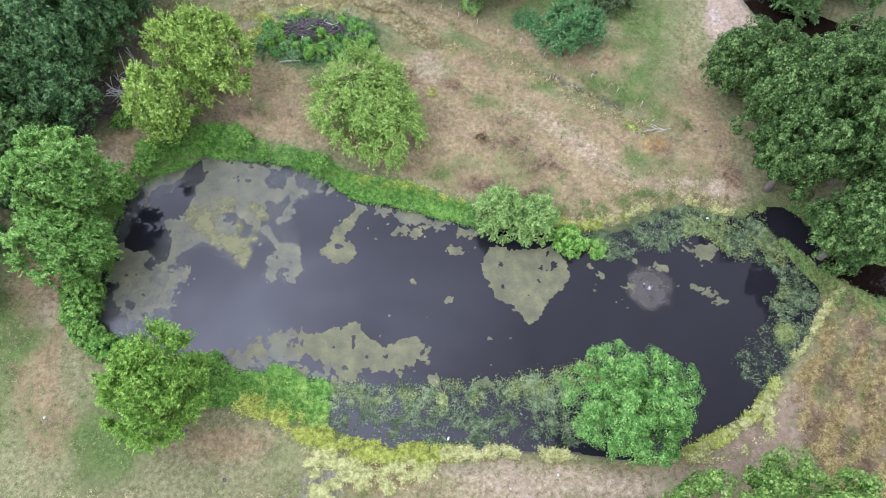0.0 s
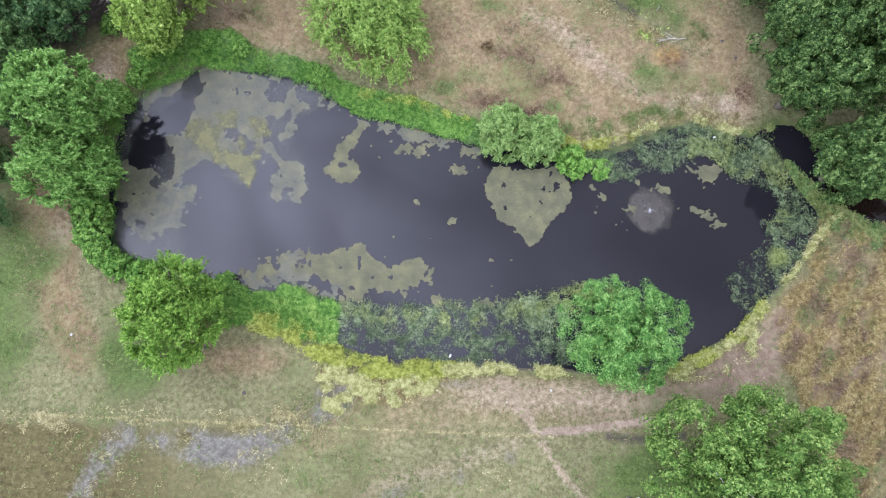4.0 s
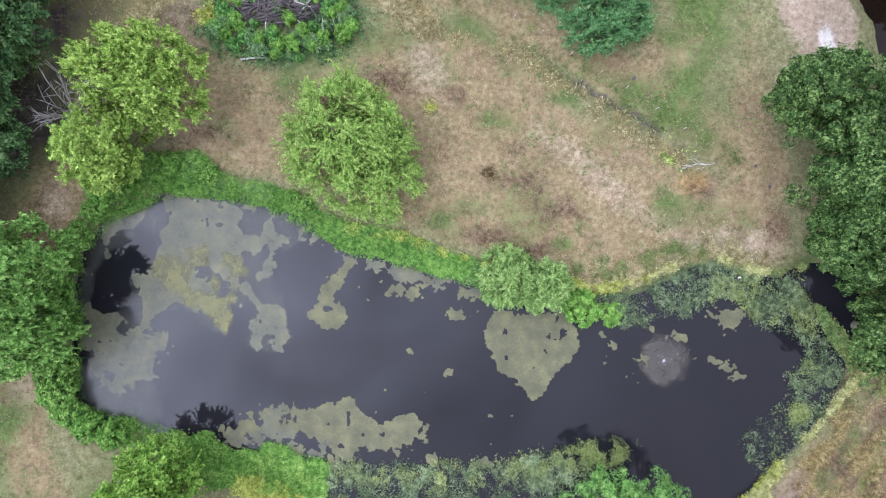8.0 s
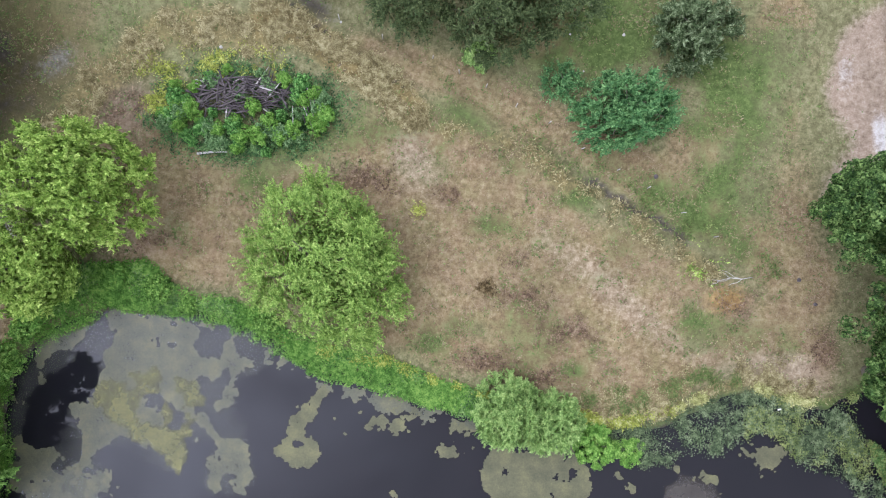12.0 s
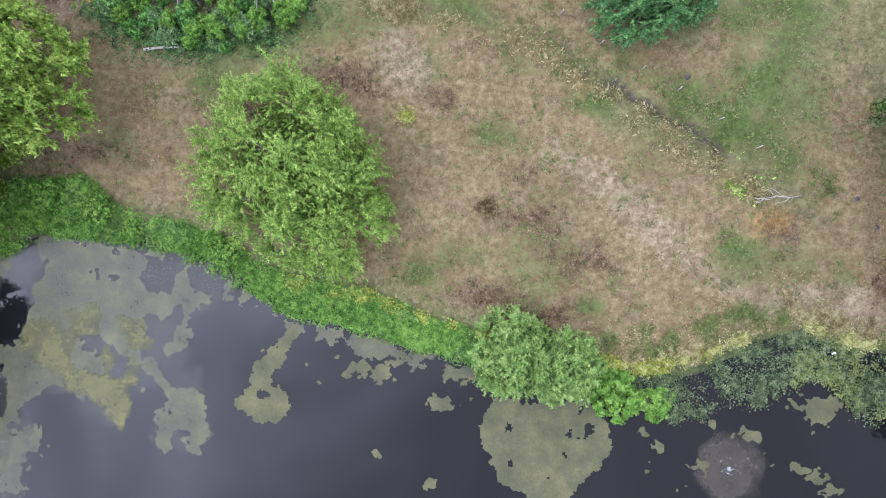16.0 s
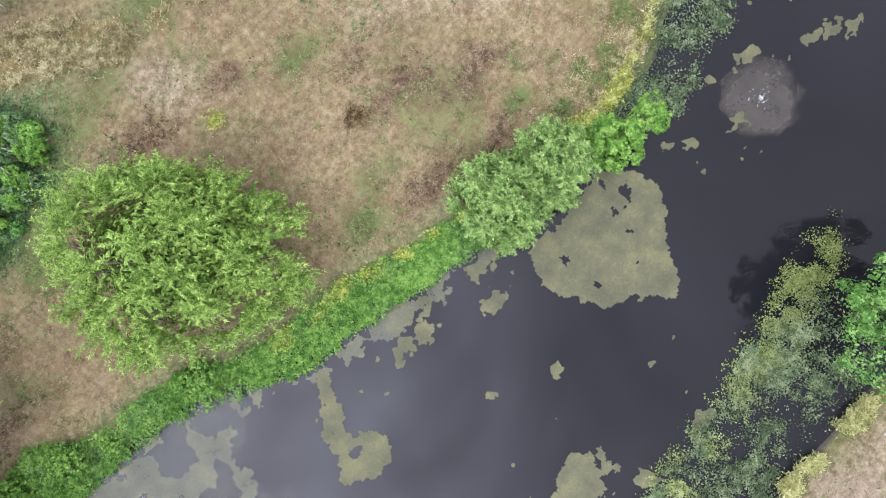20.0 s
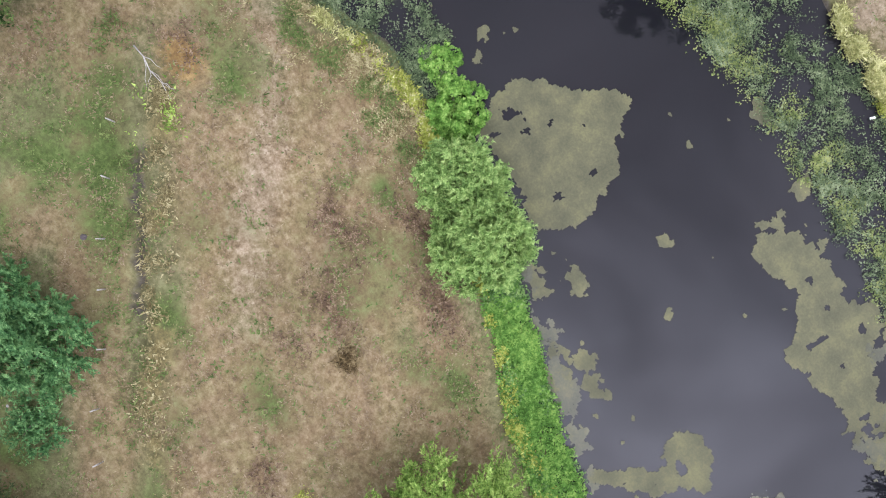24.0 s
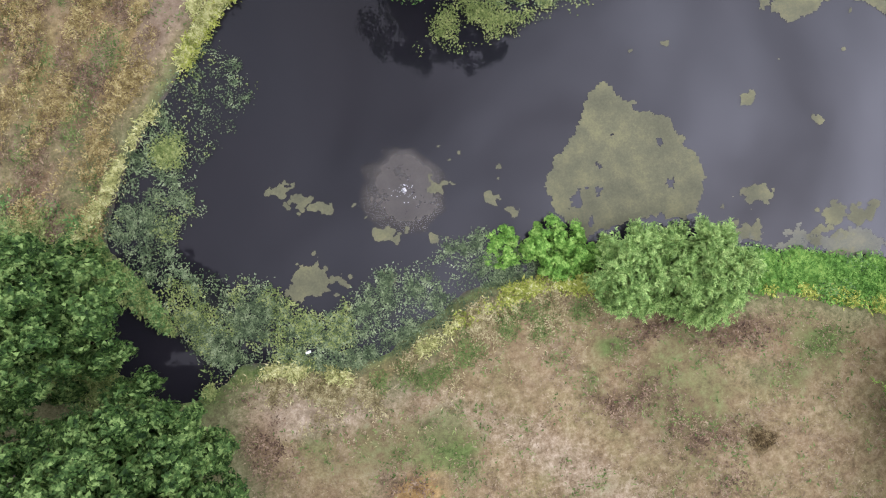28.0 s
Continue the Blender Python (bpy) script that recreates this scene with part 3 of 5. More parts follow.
def covers(x, y, sd):
    """How much of each kind of cover grows or lies at a place of the plan, and shade painted beneath the wood."""
    wob = vnoise(x, y, 5, 21)
    c = {}
    field = 1 - smooth(-2.0, 1.2, area_distance(x, y, FIELD) + 2.5 * (wob - 0.5))
    dry = 0.95 * field + 0.75 * strip(x, y, TRACK, 1.5) + 0.8 * strip(x, y, LEFT_BANK, 1.9) + 0.8 * spot(x, y, -32.4, 18.5, 2.2, 4) + 0.8 * spot(x, y, -30.2, 33.6, 2.4, 3) + 0.75 * spot(x, y, 13.5, 43.6, 3.0, 1.6, -30)
    dry = dry + 0.8 * smooth(0.45, 0.65, vnoise(x, y, 3.4, 38)) * (1 - smooth(-2, 2, area_distance(x, y, PASTURE))) + 0.55 * (1 - smooth(-2, 0.8, area_distance(x, y, GOLD))) + 0.6 * smooth(0.45, 0.65, vnoise(x, y, 4.0, 40)) * spot(x, y, -27, 52, 9, 7) + 0.6 * spot(x, y, 19, 53, 3) + 0.6 * spot(x, y, 9, 52.5, 2.5) + 0.7 * spot(x, y, 24, 41, 2.2, 6) + 0.7 * spot(x, y, 25, 35, 2.5, 3) + 0.5 * strip(x, y, DIRT, 3.0) + 0.95 * spot(x, y, -16.5, 8.4, 4.2, 1.5)
    c["dry"] = np.clip(dry, 0, 1) * (1 - 0.55 * smooth(0.55, 0.75, vnoise(x, y, 3.6, 22)) * field)
    green = (0.7 * spot(x, y, 19, 46, 5, 7) + 0.6 * spot(x, y, 12, 52, 6, 4)) * smooth(0.2, 0.7, vnoise(x, y, 2.5, 30)) + 0.25 * spot(x, y, 4.5, 40.2, 2.2, 1.2) + 0.9 * spot(x, y, -36.5, 12, 4.5, 7)
    green = green + 0.7 * spot(x, y, -25, 9, 5, 2.5) + 0.3 * spot(x, y, 2, -4, 9, 5) + 0.45 * spot(x, y, 15, -1, 6, 4) + 0.15 * spot(x, y, 18.5, 35, 1.6) + 0.6 * spot(x, y, -28, 52, 5)
    green = green + 0.6 * (1 - smooth(-5.0, 3.0, area_distance(x, y, PASTURE) + 5 * (wob - 0.5))) * smooth(0.3, 0.75, vnoise(x, y, 3.4, 33)) + sum(0.42 * spot(x, y, *q) for q in [(3.5, 40, 1.6, 1.0), (6.2, 39.2, 1.4, 0.7), (17.2, 34.5, 1.0, 1.3), (9.7, 41.9, 1.4, 0.8), (2.7, 33.2, 1.3, 0.9), (-0.8, 32.1, 1.5, 0.8), (9.5, 30.2, 1.6, 0.7), (-12.5, 43.2, 4, 0.9)]) + 0.7 * strip(x, y, CREEK, 2.6)
    green = green + 0.6 * (1 - smooth(0.2, 1.0, sd)) + 0.4 * (1 - field) * smooth(0.5, 0.7, vnoise(x, y, 9, 24))
    green = green + 0.6 * strip(x - 0.9, y - 1.0, DITCH, 1.1, 0.9) * smooth(8, 12, x) * (1 - smooth(20, 23, x))
    green = green + 0.5 * spot(x, y, -7.6, 45.4, 3.4, 1.5) + 0.45 * spot(x, y, -3, 46.6, 3.2, 1.6) + 0.4 * spot(x, y, 0.5, 47.2, 3, 1.2)
    green = green * (1 - 0.3 * smooth(0.4, 0.6, vnoise(x, y, 2.4, 117)))
    c["green"] = np.clip(green + 0.42 * field * smooth(0.5, 0.72, vnoise(x, y, 3.0, 96)), 0, 1)
    gold = 1 - smooth(-2, 0.8, area_distance(x, y, GOLD))
    c["soil"] = np.clip(0.7 * gold * smooth(0.42, 0.62, streak(x, y, 35, 6.0, 2.0)) + 0.3 * spot(x, y, -16.5, 8.6, 3.2, 1.4) + 0.5 * strip(x, y - 1.0, DIRT, 1.0, 0.8) * smooth(10, 20, x) + 0.4 * strip(x, y + 1.2, DIRT, 0.7, 0.8) * smooth(3, 12, x) + 0.7 * spot(x, y, -21, 47.5, 3.2)
                        + 0.7 * spot(x, y, 25, 8, 3.5, 2.5) + 0.55 * spot(x, y, 20.5, 34.7, 1.6) + 0.5 * spot(x, y, -20, 39, 5, 3), 0, 1)
    line = np.exp(-((sd - 0.8) / 0.55) ** 2) * (x > 8) * smooth(0.35, 0.6, vnoise(x, y, 2, 26)) * 0.7
    c["straw"] = np.clip(0.85 * gold * smooth(0.35, 0.7, streak(x, y, 25)) + 0.8 * strip(x, y, STRAW_NE, 1.2) + 0.55 * strip(x, y, STRAW_NW, 1.5) + 0.6 * line
                         + 0.5 * spot(x, y, 15, 28.8, 7, 1.4, 12) * smooth(0.35, 0.65, vnoise(x, y, 1.5, 51)) + 0.6 * strip(x, y, DITCH_EDGE, 0.8, 0.9) * smooth(0.3, 0.55, vnoise(x, y, 1.4, 114)) + 0.75 * within_soft(x, y, PALE_REEDS), 0, 1)
    c["sand"] = np.clip(0.85 * (1 - smooth(-1.4, 0.8, area_distance(x, y, SAND) + 3.0 * (wob - 0.5))) + 0.85 * strip(x, y, spline([(8, 2.9), (12.2, 3.3), (18.3, 4.1)]), 0.36), 0, 1)
    c["pale"] = np.clip(0.7 * strip(x, y, FOOTPATH, 0.35) + 0.6 * strip(x, y, DIRT, 1.5, 0.9) * smooth(-3, 4, x) + 0.45 * strip(x - 0.6, y - 1.2, WASH_2, 0.8, 0.9) + 0.42 * strip(x, y, LANE, 1.3, 0.95) + 0.18 * spot(x, y, 12, 35.5, 3.5, 2.2, -40) + 0.6 * spot(x, y, -1.5, 44.5, 2.0, 4.0, 20) + 0.5 * spot(x, y, 24, 31, 3, 1.2) + 0.6 * spot(x, y, -32.6, 18.5, 1.6, 3.2) + 0.6 * spot(x, y, -30.2, 33.6, 1.8, 2.4), 0, 1)
    rusty = [(1.1, 42.0, 1.3, 0.7), (-4.7, 42.8, 2.6, 1.2), (6.2, 35.3, 1.8, 1.0), (3.5, 30.8, 2.0, 0.9), (6.8, 29.8, 2.4, 0.9), (-9.5, 41.5, 3.0, 0.9), (20.3, 35.1, 1.8, 0.9), (-21, 47.5, 3.0, 1.6), (-17, 38.5, 4.0, 1.0), (26, 31.5, 1.2, 2.0), (9, 33, 2.2, 1.0), (33, 9, 3, 6)]
    c["rust"] = np.clip(sum(0.58 * spot(x, y, *q) for q in rusty) + 0.75 * gold * smooth(0.45, 0.65, streak(x, y, 37, 4.0, 1.4)), 0, 1)
    low = (1 - smooth(2.5, 4.2, y)) * smooth(-30, -16, y)
    c["marsh"] = np.clip(0.75 * spot(x, y, -28, 51, 5.5, 6.5) + low * (0.85 * (1 - smooth(-34, -2, x + 0.5 * y + 6 * (wob - 0.5))) + 0.3 * smooth(0.45, 0.65, vnoise(x, y, 3.0, 99)) * (x < 6)), 0, 1)
    c["orange"] = np.clip(0.8 * spot(x, y, 19.6, 35.2, 1.7, 1.2) + 0.4 * gold * smooth(0.42, 0.66, streak(x, y, 39)), 0, 1)
    c["chalk"] = np.clip(0.9 * spot(x, y, 30.0, 46.0, 0.7, 2.0, 10) + 0.45 * spot(x, y, 27.5, 50.5, 0.8, 1.6), 0, 1)
    c["silt"] = np.clip(0.7 * strip(x, y, WASH, 1.1, 0.95) * smooth(0.25, 0.6, vnoise(x, y, 1.6, 27)) + 0.35 * spot(x, y, -18, 1.4, 6, 1.8) + 0.5 * strip(x, y, WASH_2, 0.7, 0.8) * smooth(0.3, 0.65, vnoise(x, y, 2.0, 29))
                        + 0.7 * spot(x, y, -25.5, 50.8, 2.0, 1.2, 40) + 0.75 * spot(x, y, -9, 4.8, 2.6, 1.0, 25) + 0.6 * spot(x, y, -9, 56, 3.5, 1.2, -45) + 0.5 * spot(x, y, 1, 6.6, 4, 0.5), 0, 1)
    # the first term paints the wood's shade into the ground colour, beside the mud
    c["mud_and_shade"] = np.clip(0.75 * smooth(-30.5, -33.5, x) * smooth(33, 37, y) + 0.65 * spot(x, y, -30.8, 40.2, 1.8, 3.2) + 0.7 * strip(x, y, spline([(13, 2.6), (16, 2.4), (19, 2.7)]), 0.4, 0.9) + 0.45 * spot(x, y, -29.5, 50, 3.0, 5.0) * smooth(0.4, 0.6, vnoise(x, y, 1.6, 116)) + 0.8 * strip(x, y, RUT, 0.14) + 0.6 * strip(x, y, RUT_2, 0.12) + 0.72 * strip(x + 1.5 * (vnoise(x, y, 1.0, 36) - 0.5), y, DITCH, 0.3) * smooth(0.34, 0.5, vnoise(x, y, 2.2, 28)) * smooth(8.5, 11, x) * (1 - smooth(16, 18.5, x)) + 0.85 * (1 - smooth(-0.2, 0.35, sd))
                       + 0.7 * spot(x, y, -8.2, 54.6, 2.2, 0.6, -42) + 0.5 * spot(x, y, -29.5, 47, 4, 9) * smooth(0.35, 0.6, vnoise(x, y, 2.0, 50)) + 0.25 * strip(x, y, WASH_2, 0.35) + 0.4 * spot(x, y, 22, 6.0, 3, 0.9), 0, 1)
    return c


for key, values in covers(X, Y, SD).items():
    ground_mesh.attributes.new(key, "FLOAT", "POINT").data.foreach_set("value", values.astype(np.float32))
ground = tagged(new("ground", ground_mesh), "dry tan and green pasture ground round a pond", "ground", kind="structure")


def water_sheet(name, x0, x1, y0, y1, mat, label):
    xs, ys = np.linspace(x0, x1, 24), np.linspace(y0, y1, 16)
    a, b = np.meshgrid(xs, ys)
    i, j = np.meshgrid(np.arange(23), np.arange(15))
    q = (j * 24 + i).ravel()
    me = indexed(name, np.stack([a.ravel(), b.ravel(), 0 * a.ravel()], 1), np.stack([q, q + 1, q + 25, q + 24], 1), mat)
    return tagged(new(name, me), label, "water", kind="structure")


water_sheet("water", -33, 32.6, 4, 38, M_WATER, "still dark murky pond water reflecting grey sky")
water_sheet("water_creek", 32.6, 66, 16, 39, M_CREEK, "dark brown creek water under trees")
water_sheet("water_pool", 29.5, 66, 39, 62, M_CREEK, "dark brown pool beside a sandy bank")


# ---- trees and shrubs ----
def crown_mesh(name, r, h0, h1, mat, kind, seed, lobes=44, per=300, leaf=0.18, oval=1.0, turn=0.0):
    """A crown from h0 to h1: domed lobes of leaves, or leafy twigs, set round a lumpy egg with gaps between them."""
    g = np.random.default_rng(seed)
    ch, rz = 0.5 * (h0 + h1), 0.5 * (h1 - h0)
    wide_r = 0.74 if kind == "round" else 0.78
    # lobes spread evenly over the egg, with a few inside
    i = np.arange(lobes) + 0.5
    zz = 1 - 1.45 * i / lobes
    az = i * 2.39996 + g.uniform(0, 6.28)
    d = np.stack([np.cos(az) * np.sqrt(1 - zz * zz), np.sin(az) * np.sqrt(1 - zz * zz), zz], 1) + g.normal(0, 0.13, (lobes, 3))
    d = unit(d)
    big = unit(g.normal(size=(6, 3)) * (1, 1, 0.5))
    lump = 0.66 + 0.36 * np.clip((d @ big.T).max(1), 0, 1) ** 2 + g.normal(0, 0.05, lobes)
    inner = g.random(lobes) < 0.14
    rad = np.where(inner, 0.55, 1.0) * lump
    cen = d * rad[:, None] * (r * wide_r, r * wide_r, rz * 0.80) + (0, 0, ch)
    size = g.uniform(0.75, 1.25, lobes) * r * (1.55 / math.sqrt(lobes)) * (1.15 if kind == "round" else 1.0)
    out = unit(cen - (0, 0, ch - rz * 0.45))
    if kind == "round":
        # each lobe is a dome of small knobs
        nk = 8
        kb = np.repeat(np.arange(lobes), nk)
        v = unit(g.normal(size=(len(kb), 3)) + 1.1 * out[kb] + (0, 0, 0.5))
        kc = cen[kb] + v * (size[kb] * g.uniform(0.5, 1.05, len(kb)))[:, None]
        ks = size[kb] * g.uniform(0.26, 0.52, len(kb))
        m = np.repeat(np.arange(len(kb)), max(4, per // nk))
        n = len(m)
        w = unit(g.normal(size=(n, 3)) + 0.7 * v[m] + (0, 0, 0.45))
        pos = kc[m] + w * (ks[m] * g.uniform(0.5, 1.05, n))[:, None]
        up = unit(w + 0.3 * v[m] + 0.28 * g.normal(size=(n, 3)) + (0, 0, 0.25))
        way = unit(np.cross(up, g.normal(size=(n, 3))))
        length, wide = leaf * 1.08 * g.uniform(0.7, 1.4, n), 0.85
    else:
        # each lobe is a bunch of leafy twigs
        nt = 19 if kind == "spray" else 24
        nl = max(5, per // nt)
        kb = np.repeat(np.arange(lobes), nt)
        spread = 0.6 if kind == "spray" else 0.75
        rise = 0.25 if kind == "spray" else 0.1
        v = unit(out[kb] + spread * g.normal(size=(len(kb), 3)) * (1, 1, 0.8) + (0, 0, rise))
        start = cen[kb] + unit(g.normal(size=(len(kb), 3))) * (size[kb] * 0.35 * g.random(len(kb)))[:, None]
        long_ = size[kb] * g.uniform(0.75, 1.5, len(kb))
        m = np.repeat(np.arange(len(kb)), nl)
        n = len(m)
        u = g.random(n) ** 0.8
        sag = (0.10 if kind == "spray" else 0.22) * u * u * long_[m]
        pos = start[m] + v[m] * (u * long_[m])[:, None] - np.stack([0 * u, 0 * u, sag], 1)
        flat = unit(np.cross(v[m], g.normal(size=(n, 3)) * 0.3 + (0, 0, 1)))
        way = unit(v[m] + flat * np.where(g.random(n) < 0.5, 1, -1)[:, None] * g.uniform(0.15, 0.75, n)[:, None] + 0.2 * g.normal(size=(n, 3)))
        face = unit(0.7 * out[kb][m] + 0.7 * v[m] + (0, 0, 0.5))
        way = unit(way - 0.7 * (way * face).sum(1, keepdims=True) * face)
        up = unit(face + 0.4 * g.normal(size=(n, 3)) + (0, 0, 0.4))
        length, wide = leaf * g.uniform(0.7, 1.4, n) * 1.45, (0.46 if kind == "spray" else 0.36)
    # shaded leaves deep in the crown
    k = max(200, int(0.2 * n))
    w = unit(g.normal(size=(k, 3)))
    deep = w * (g.uniform(0.35, 0.80, k))[:, None] * (r * 0.80, r * 0.80, rz * 0.80) + (0, 0, ch)
    lk = leaf * 1.9 * g.uniform(0.7, 1.3, k)
    core = leaves(deep, unit(np.cross(w, g.normal(size=(k, 3)))), unit(w + 0.4 * g.normal(size=(k, 3))), lk, lk * 0.7)
    body = leaves(pos, way, up, length, length * wide)
    # bring the whole to its radius, flattened across one way, and to its height
    lo, hi = np.percentile(pos, 0.6, axis=0), np.percentile(pos, 99.4, axis=0)
    want_lo, want_hi = np.array([-r, -r * oval, h0]), np.array([r, r * oval, h1])
    c, s_ = math.cos(radians(turn)), math.sin(radians(turn))

    def fitted(p):
        q = want_lo + (p - lo) * ((want_hi - want_lo) / (hi - lo))
        return np.stack([q[..., 0] * c - q[..., 1] * s_, q[..., 0] * s_ + q[..., 1] * c, q[..., 2]], -1)

    return mesh_from(name, fitted(np.concatenate([body, core])), mat), fitted(cen)


def tree(name, x, y, height, r, mat, kind="round", seed=1, label="", category="tree", group="", low=0.28, lobes=44, per=700, leaf=0.12, bark=None, z=None, oval=1.0, turn=0.0):
    g = np.random.default_rng(seed + 500)
    z = float(ground_height(np.array([x]), np.array([y]))[0]) if z is None else z
    t = empty(name, x, y, z, label, category, group)
    crown, cen = crown_mesh("crown", r, height * low, height, mat, kind, seed, lobes, per, leaf, oval, turn)
    bark = bark or M_BARK
    lean = g.normal(size=2) * 0.03 * height
    base = max(0.05, 0.028 * height)
    pts = [(lean[0] * u * u, lean[1] * u * u, -0.3 + (height * 0.72 + 0.3) * u) for u in np.linspace(0, 1, 7)]
    part("trunk", tube(pts, [base * (1.35 - 1.15 * u) for u in np.linspace(0, 1, 7)], 9), bark, t)
    for c in cen[g.permutation(len(cen))[:9]]:
        u0 = g.uniform(0.3, 0.75)
        a = Vector((lean[0] * u0 * u0, lean[1] * u0 * u0, -0.3 + (height * 0.72 + 0.3) * u0))
        b = Vector(c)
        if b.z < a.z:
            a.z = max(0.2, b.z - 0.3)
        m = a.lerp(b, 0.5) + Vector((0, 0, 0.06 * height))
        part("limb", tube([a, a.lerp(m, 0.6), m, m.lerp(b, 0.6), b], [base * f for f in (0.5, 0.42, 0.33, 0.22, 0.1)], 6), bark, t)
    part("crown", crown, mat, t)
    return t


tree("willow_tree", -6.83, 37.2, 6.6, 5.7, M_WILLOW, "willow", 11, "pale green willow tree standing alone on dry grass", low=0.14, lobes=96, per=780, leaf=0.105, oval=0.77, turn=-46)
tree("maple_tree", -22.0, 42.0, 8.6, 4.6, M_LIME, "spray", 12, "yellow-green leafy tree beside the dark wood", low=0.16, lobes=92, per=720, leaf=0.112, oval=0.84, turn=-18)
tree("young_tree", -25.0, 36.8, 8.6, 2.8, M_LIME, "spray", 13, "small yellow-green tree at the pond's corner", low=0.12, lobes=46, per=640, leaf=0.11)
tree("ash_tree", -30.4, 28.2, 11.2, 3.5, M_ASH, "spray", 14, "tall bright green ash tree on the pond bank", low=0.2, lobes=64, per=800, leaf=0.125)
tree("ash_tree", -30.4, 23.5, 8.7, 3.6, M_ASH, "spray", 15, "bushy mid-green tree on the pond bank", low=0.15, lobes=62, per=700, leaf=0.12, oval=0.82)
tree("mulberry_tree", -20.85, 11.75, 10.0, 4.1, M_MULBERRY, "spray", 16, "bright green round tree on the pond's grassy bank", low=0.12, lobes=80, per=760, leaf=0.108, oval=0.86, turn=90)
tree("sycamore_tree", 13.3, 10.4, 10.2, 4.6, M_PLANE, "round", 17, "emerald green broad-crowned tree leaning over the pond", low=0.45, lobes=40, per=900, leaf=0.112, oval=0.88)
tree("oak_tree", 27.6, 40.7, 8.3, 4.1, M_OAK, "round", 18, "round dark green oak beside a sandy patch", low=0.15, lobes=70, per=600, leaf=0.118, oval=0.88)
BIG = "large dark green oak in a clump by the creek"
for i, (x, y, h, r) in enumerate([(29.2, 35.0, 12.5, 4.1), (34.8, 36.6, 12.5, 4.4), (28.9, 30.6, 10.5, 3.4), (34.6, 31.2, 12, 4.1), (32.4, 24.2, 10.5, 3.4), (38.8, 26.8, 11.5, 4.1), (40.5, 38.0, 11, 4.2)]):
    tree("oak_tree", x, y, h, r, M_OAK, "round", 30 + i, BIG, group="oaks by the creek", low=0.36, lobes=60, per=560, leaf=0.135)
for i, (x, y, h, r) in enumerate([(35.9, 52.8, 9, 3.5), (41.8, 53.8, 9.5, 3.7)]):
    tree("creek_tree", x, y, h, r, M_HEDGE, "spray", 40 + i, "leafy green tree hanging over the brown creek", group="trees over the creek", low=0.12, lobes=68, per=461, leaf=0.143)
pecan = tree("pecan_tree", 20.9, 0.0, 12.5, 6.3, M_PECAN, "round", 50, "huge green tree with a few bare twigs", low=0.2, lobes=110, per=620, leaf=0.12)
tree("pecan_tree", 24.6, -5.4, 13.5, 6.4, M_PECAN, "round", 51, "huge full green tree by the pink trailer", low=0.2, lobes=110, per=620, leaf=0.12)
g = np.random.default_rng(21)
for k in range(9):
    a, b = Vector((-2.6 + g.normal(0, 0.5), -0.6 + g.normal(0, 0.5), 9.2)), Vector((g.normal(0, 0.7), g.normal(0, 0.7), 1.5 + 0.5 * g.random()))
    part("bare_twig", tube([a, a + b * 0.5 + Vector((0.1, 0, 0)), a + b], [0.05, 0.035, 0.012], 5), M_DEAD, pecan, "bleached bare twig")
tree("cedar_tree", 3.9, 53.4, 7.0, 3.4, M_CEDAR, "spray", 52, "dark olive-green cedar on the pasture's edge", group="cedars", low=0.0, lobes=52, per=360, leaf=0.098)
tree("cedar_tree", 7.4, 55.4, 7.5, 3.6, M_CEDAR, "spray", 53, "dark olive-green cedar on the pasture's edge", group="cedars", low=0.0, lobes=52, per=360, leaf=0.098)
tree("cedar_tree", -1.6, 55.2, 6.5, 3.2, M_CEDAR, "spray", 54, "dark olive-green cedar on the pasture's edge", group="cedars", low=0.05, lobes=42, per=360, leaf=0.098)
tree("cedar_tree", -8.0, 56.6, 5.0, 2.1, M_CEDAR, "spray", 55, "dark olive-green cedar on the pasture's edge", group="cedars", low=0.05, lobes=36, per=360, leaf=0.098)
tree("shrub", 2.9, 51.2, 1.6, 1.1, M_SAGE, "round", 56, "pale sage-green bush at the cedar's foot", "shrub", low=0.02, lobes=20, per=197, leaf=0.107)
tree("holly_bush", 17.0, 52.7, 4.2, 2.6, M_SILVER, "spray", 57, "rounded dark bush with silvery leaves", "shrub", low=0.03, lobes=46, per=554, leaf=0.094)
tree("tamarisk_bush", 12.2, 47.5, 4.6, 3.2, M_FEATHER, "spray", 58, "feathery blue-green bush on open grass", "shrub", low=0.02, lobes=40, per=760, leaf=0.105, oval=0.76, turn=13)
tree("shrub", 8.5, 49.5, 1.3, 1.5, M_FEATHER, "spray", 59, "low feathery green bush", "shrub", low=0.03, lobes=16, per=200, leaf=0.10)
tree("bank_willow", 5.2, 27.85, 4.0, 2.3, M_SAGE, "willow", 60, "pale sage-green willow bush on the pond's edge", "shrub", low=0.0, lobes=56, per=760, leaf=0.085)
tree("bank_willow", 7.9, 27.1, 3.4, 1.9, M_SAGE, "willow", 63, "smaller pale sage-green willow bush on the pond's edge", "shrub", low=0.0, lobes=44, per=700, leaf=0.085)
tree("elder_bush", 11.0, 25.5, 2.1, 1.55, M_ELDER, "round", 61, "bright green rounded bush at the water's edge", "shrub", low=0.02, lobes=26, per=420, leaf=0.115)
tree("elder_bush", 13.4, 25.0, 1.3, 1.1, M_ELDER, "round", 62, "low bright green bush at the water's edge", "shrub", low=0.02, lobes=18, per=300, leaf=0.115)
tree("elder_bush", 9.6, 26.1, 1.2, 0.7, M_ELDER, "round", 64, "low bright green bush beside the willow bush", "shrub", low=0.02, lobes=12, per=220, leaf=0.11)

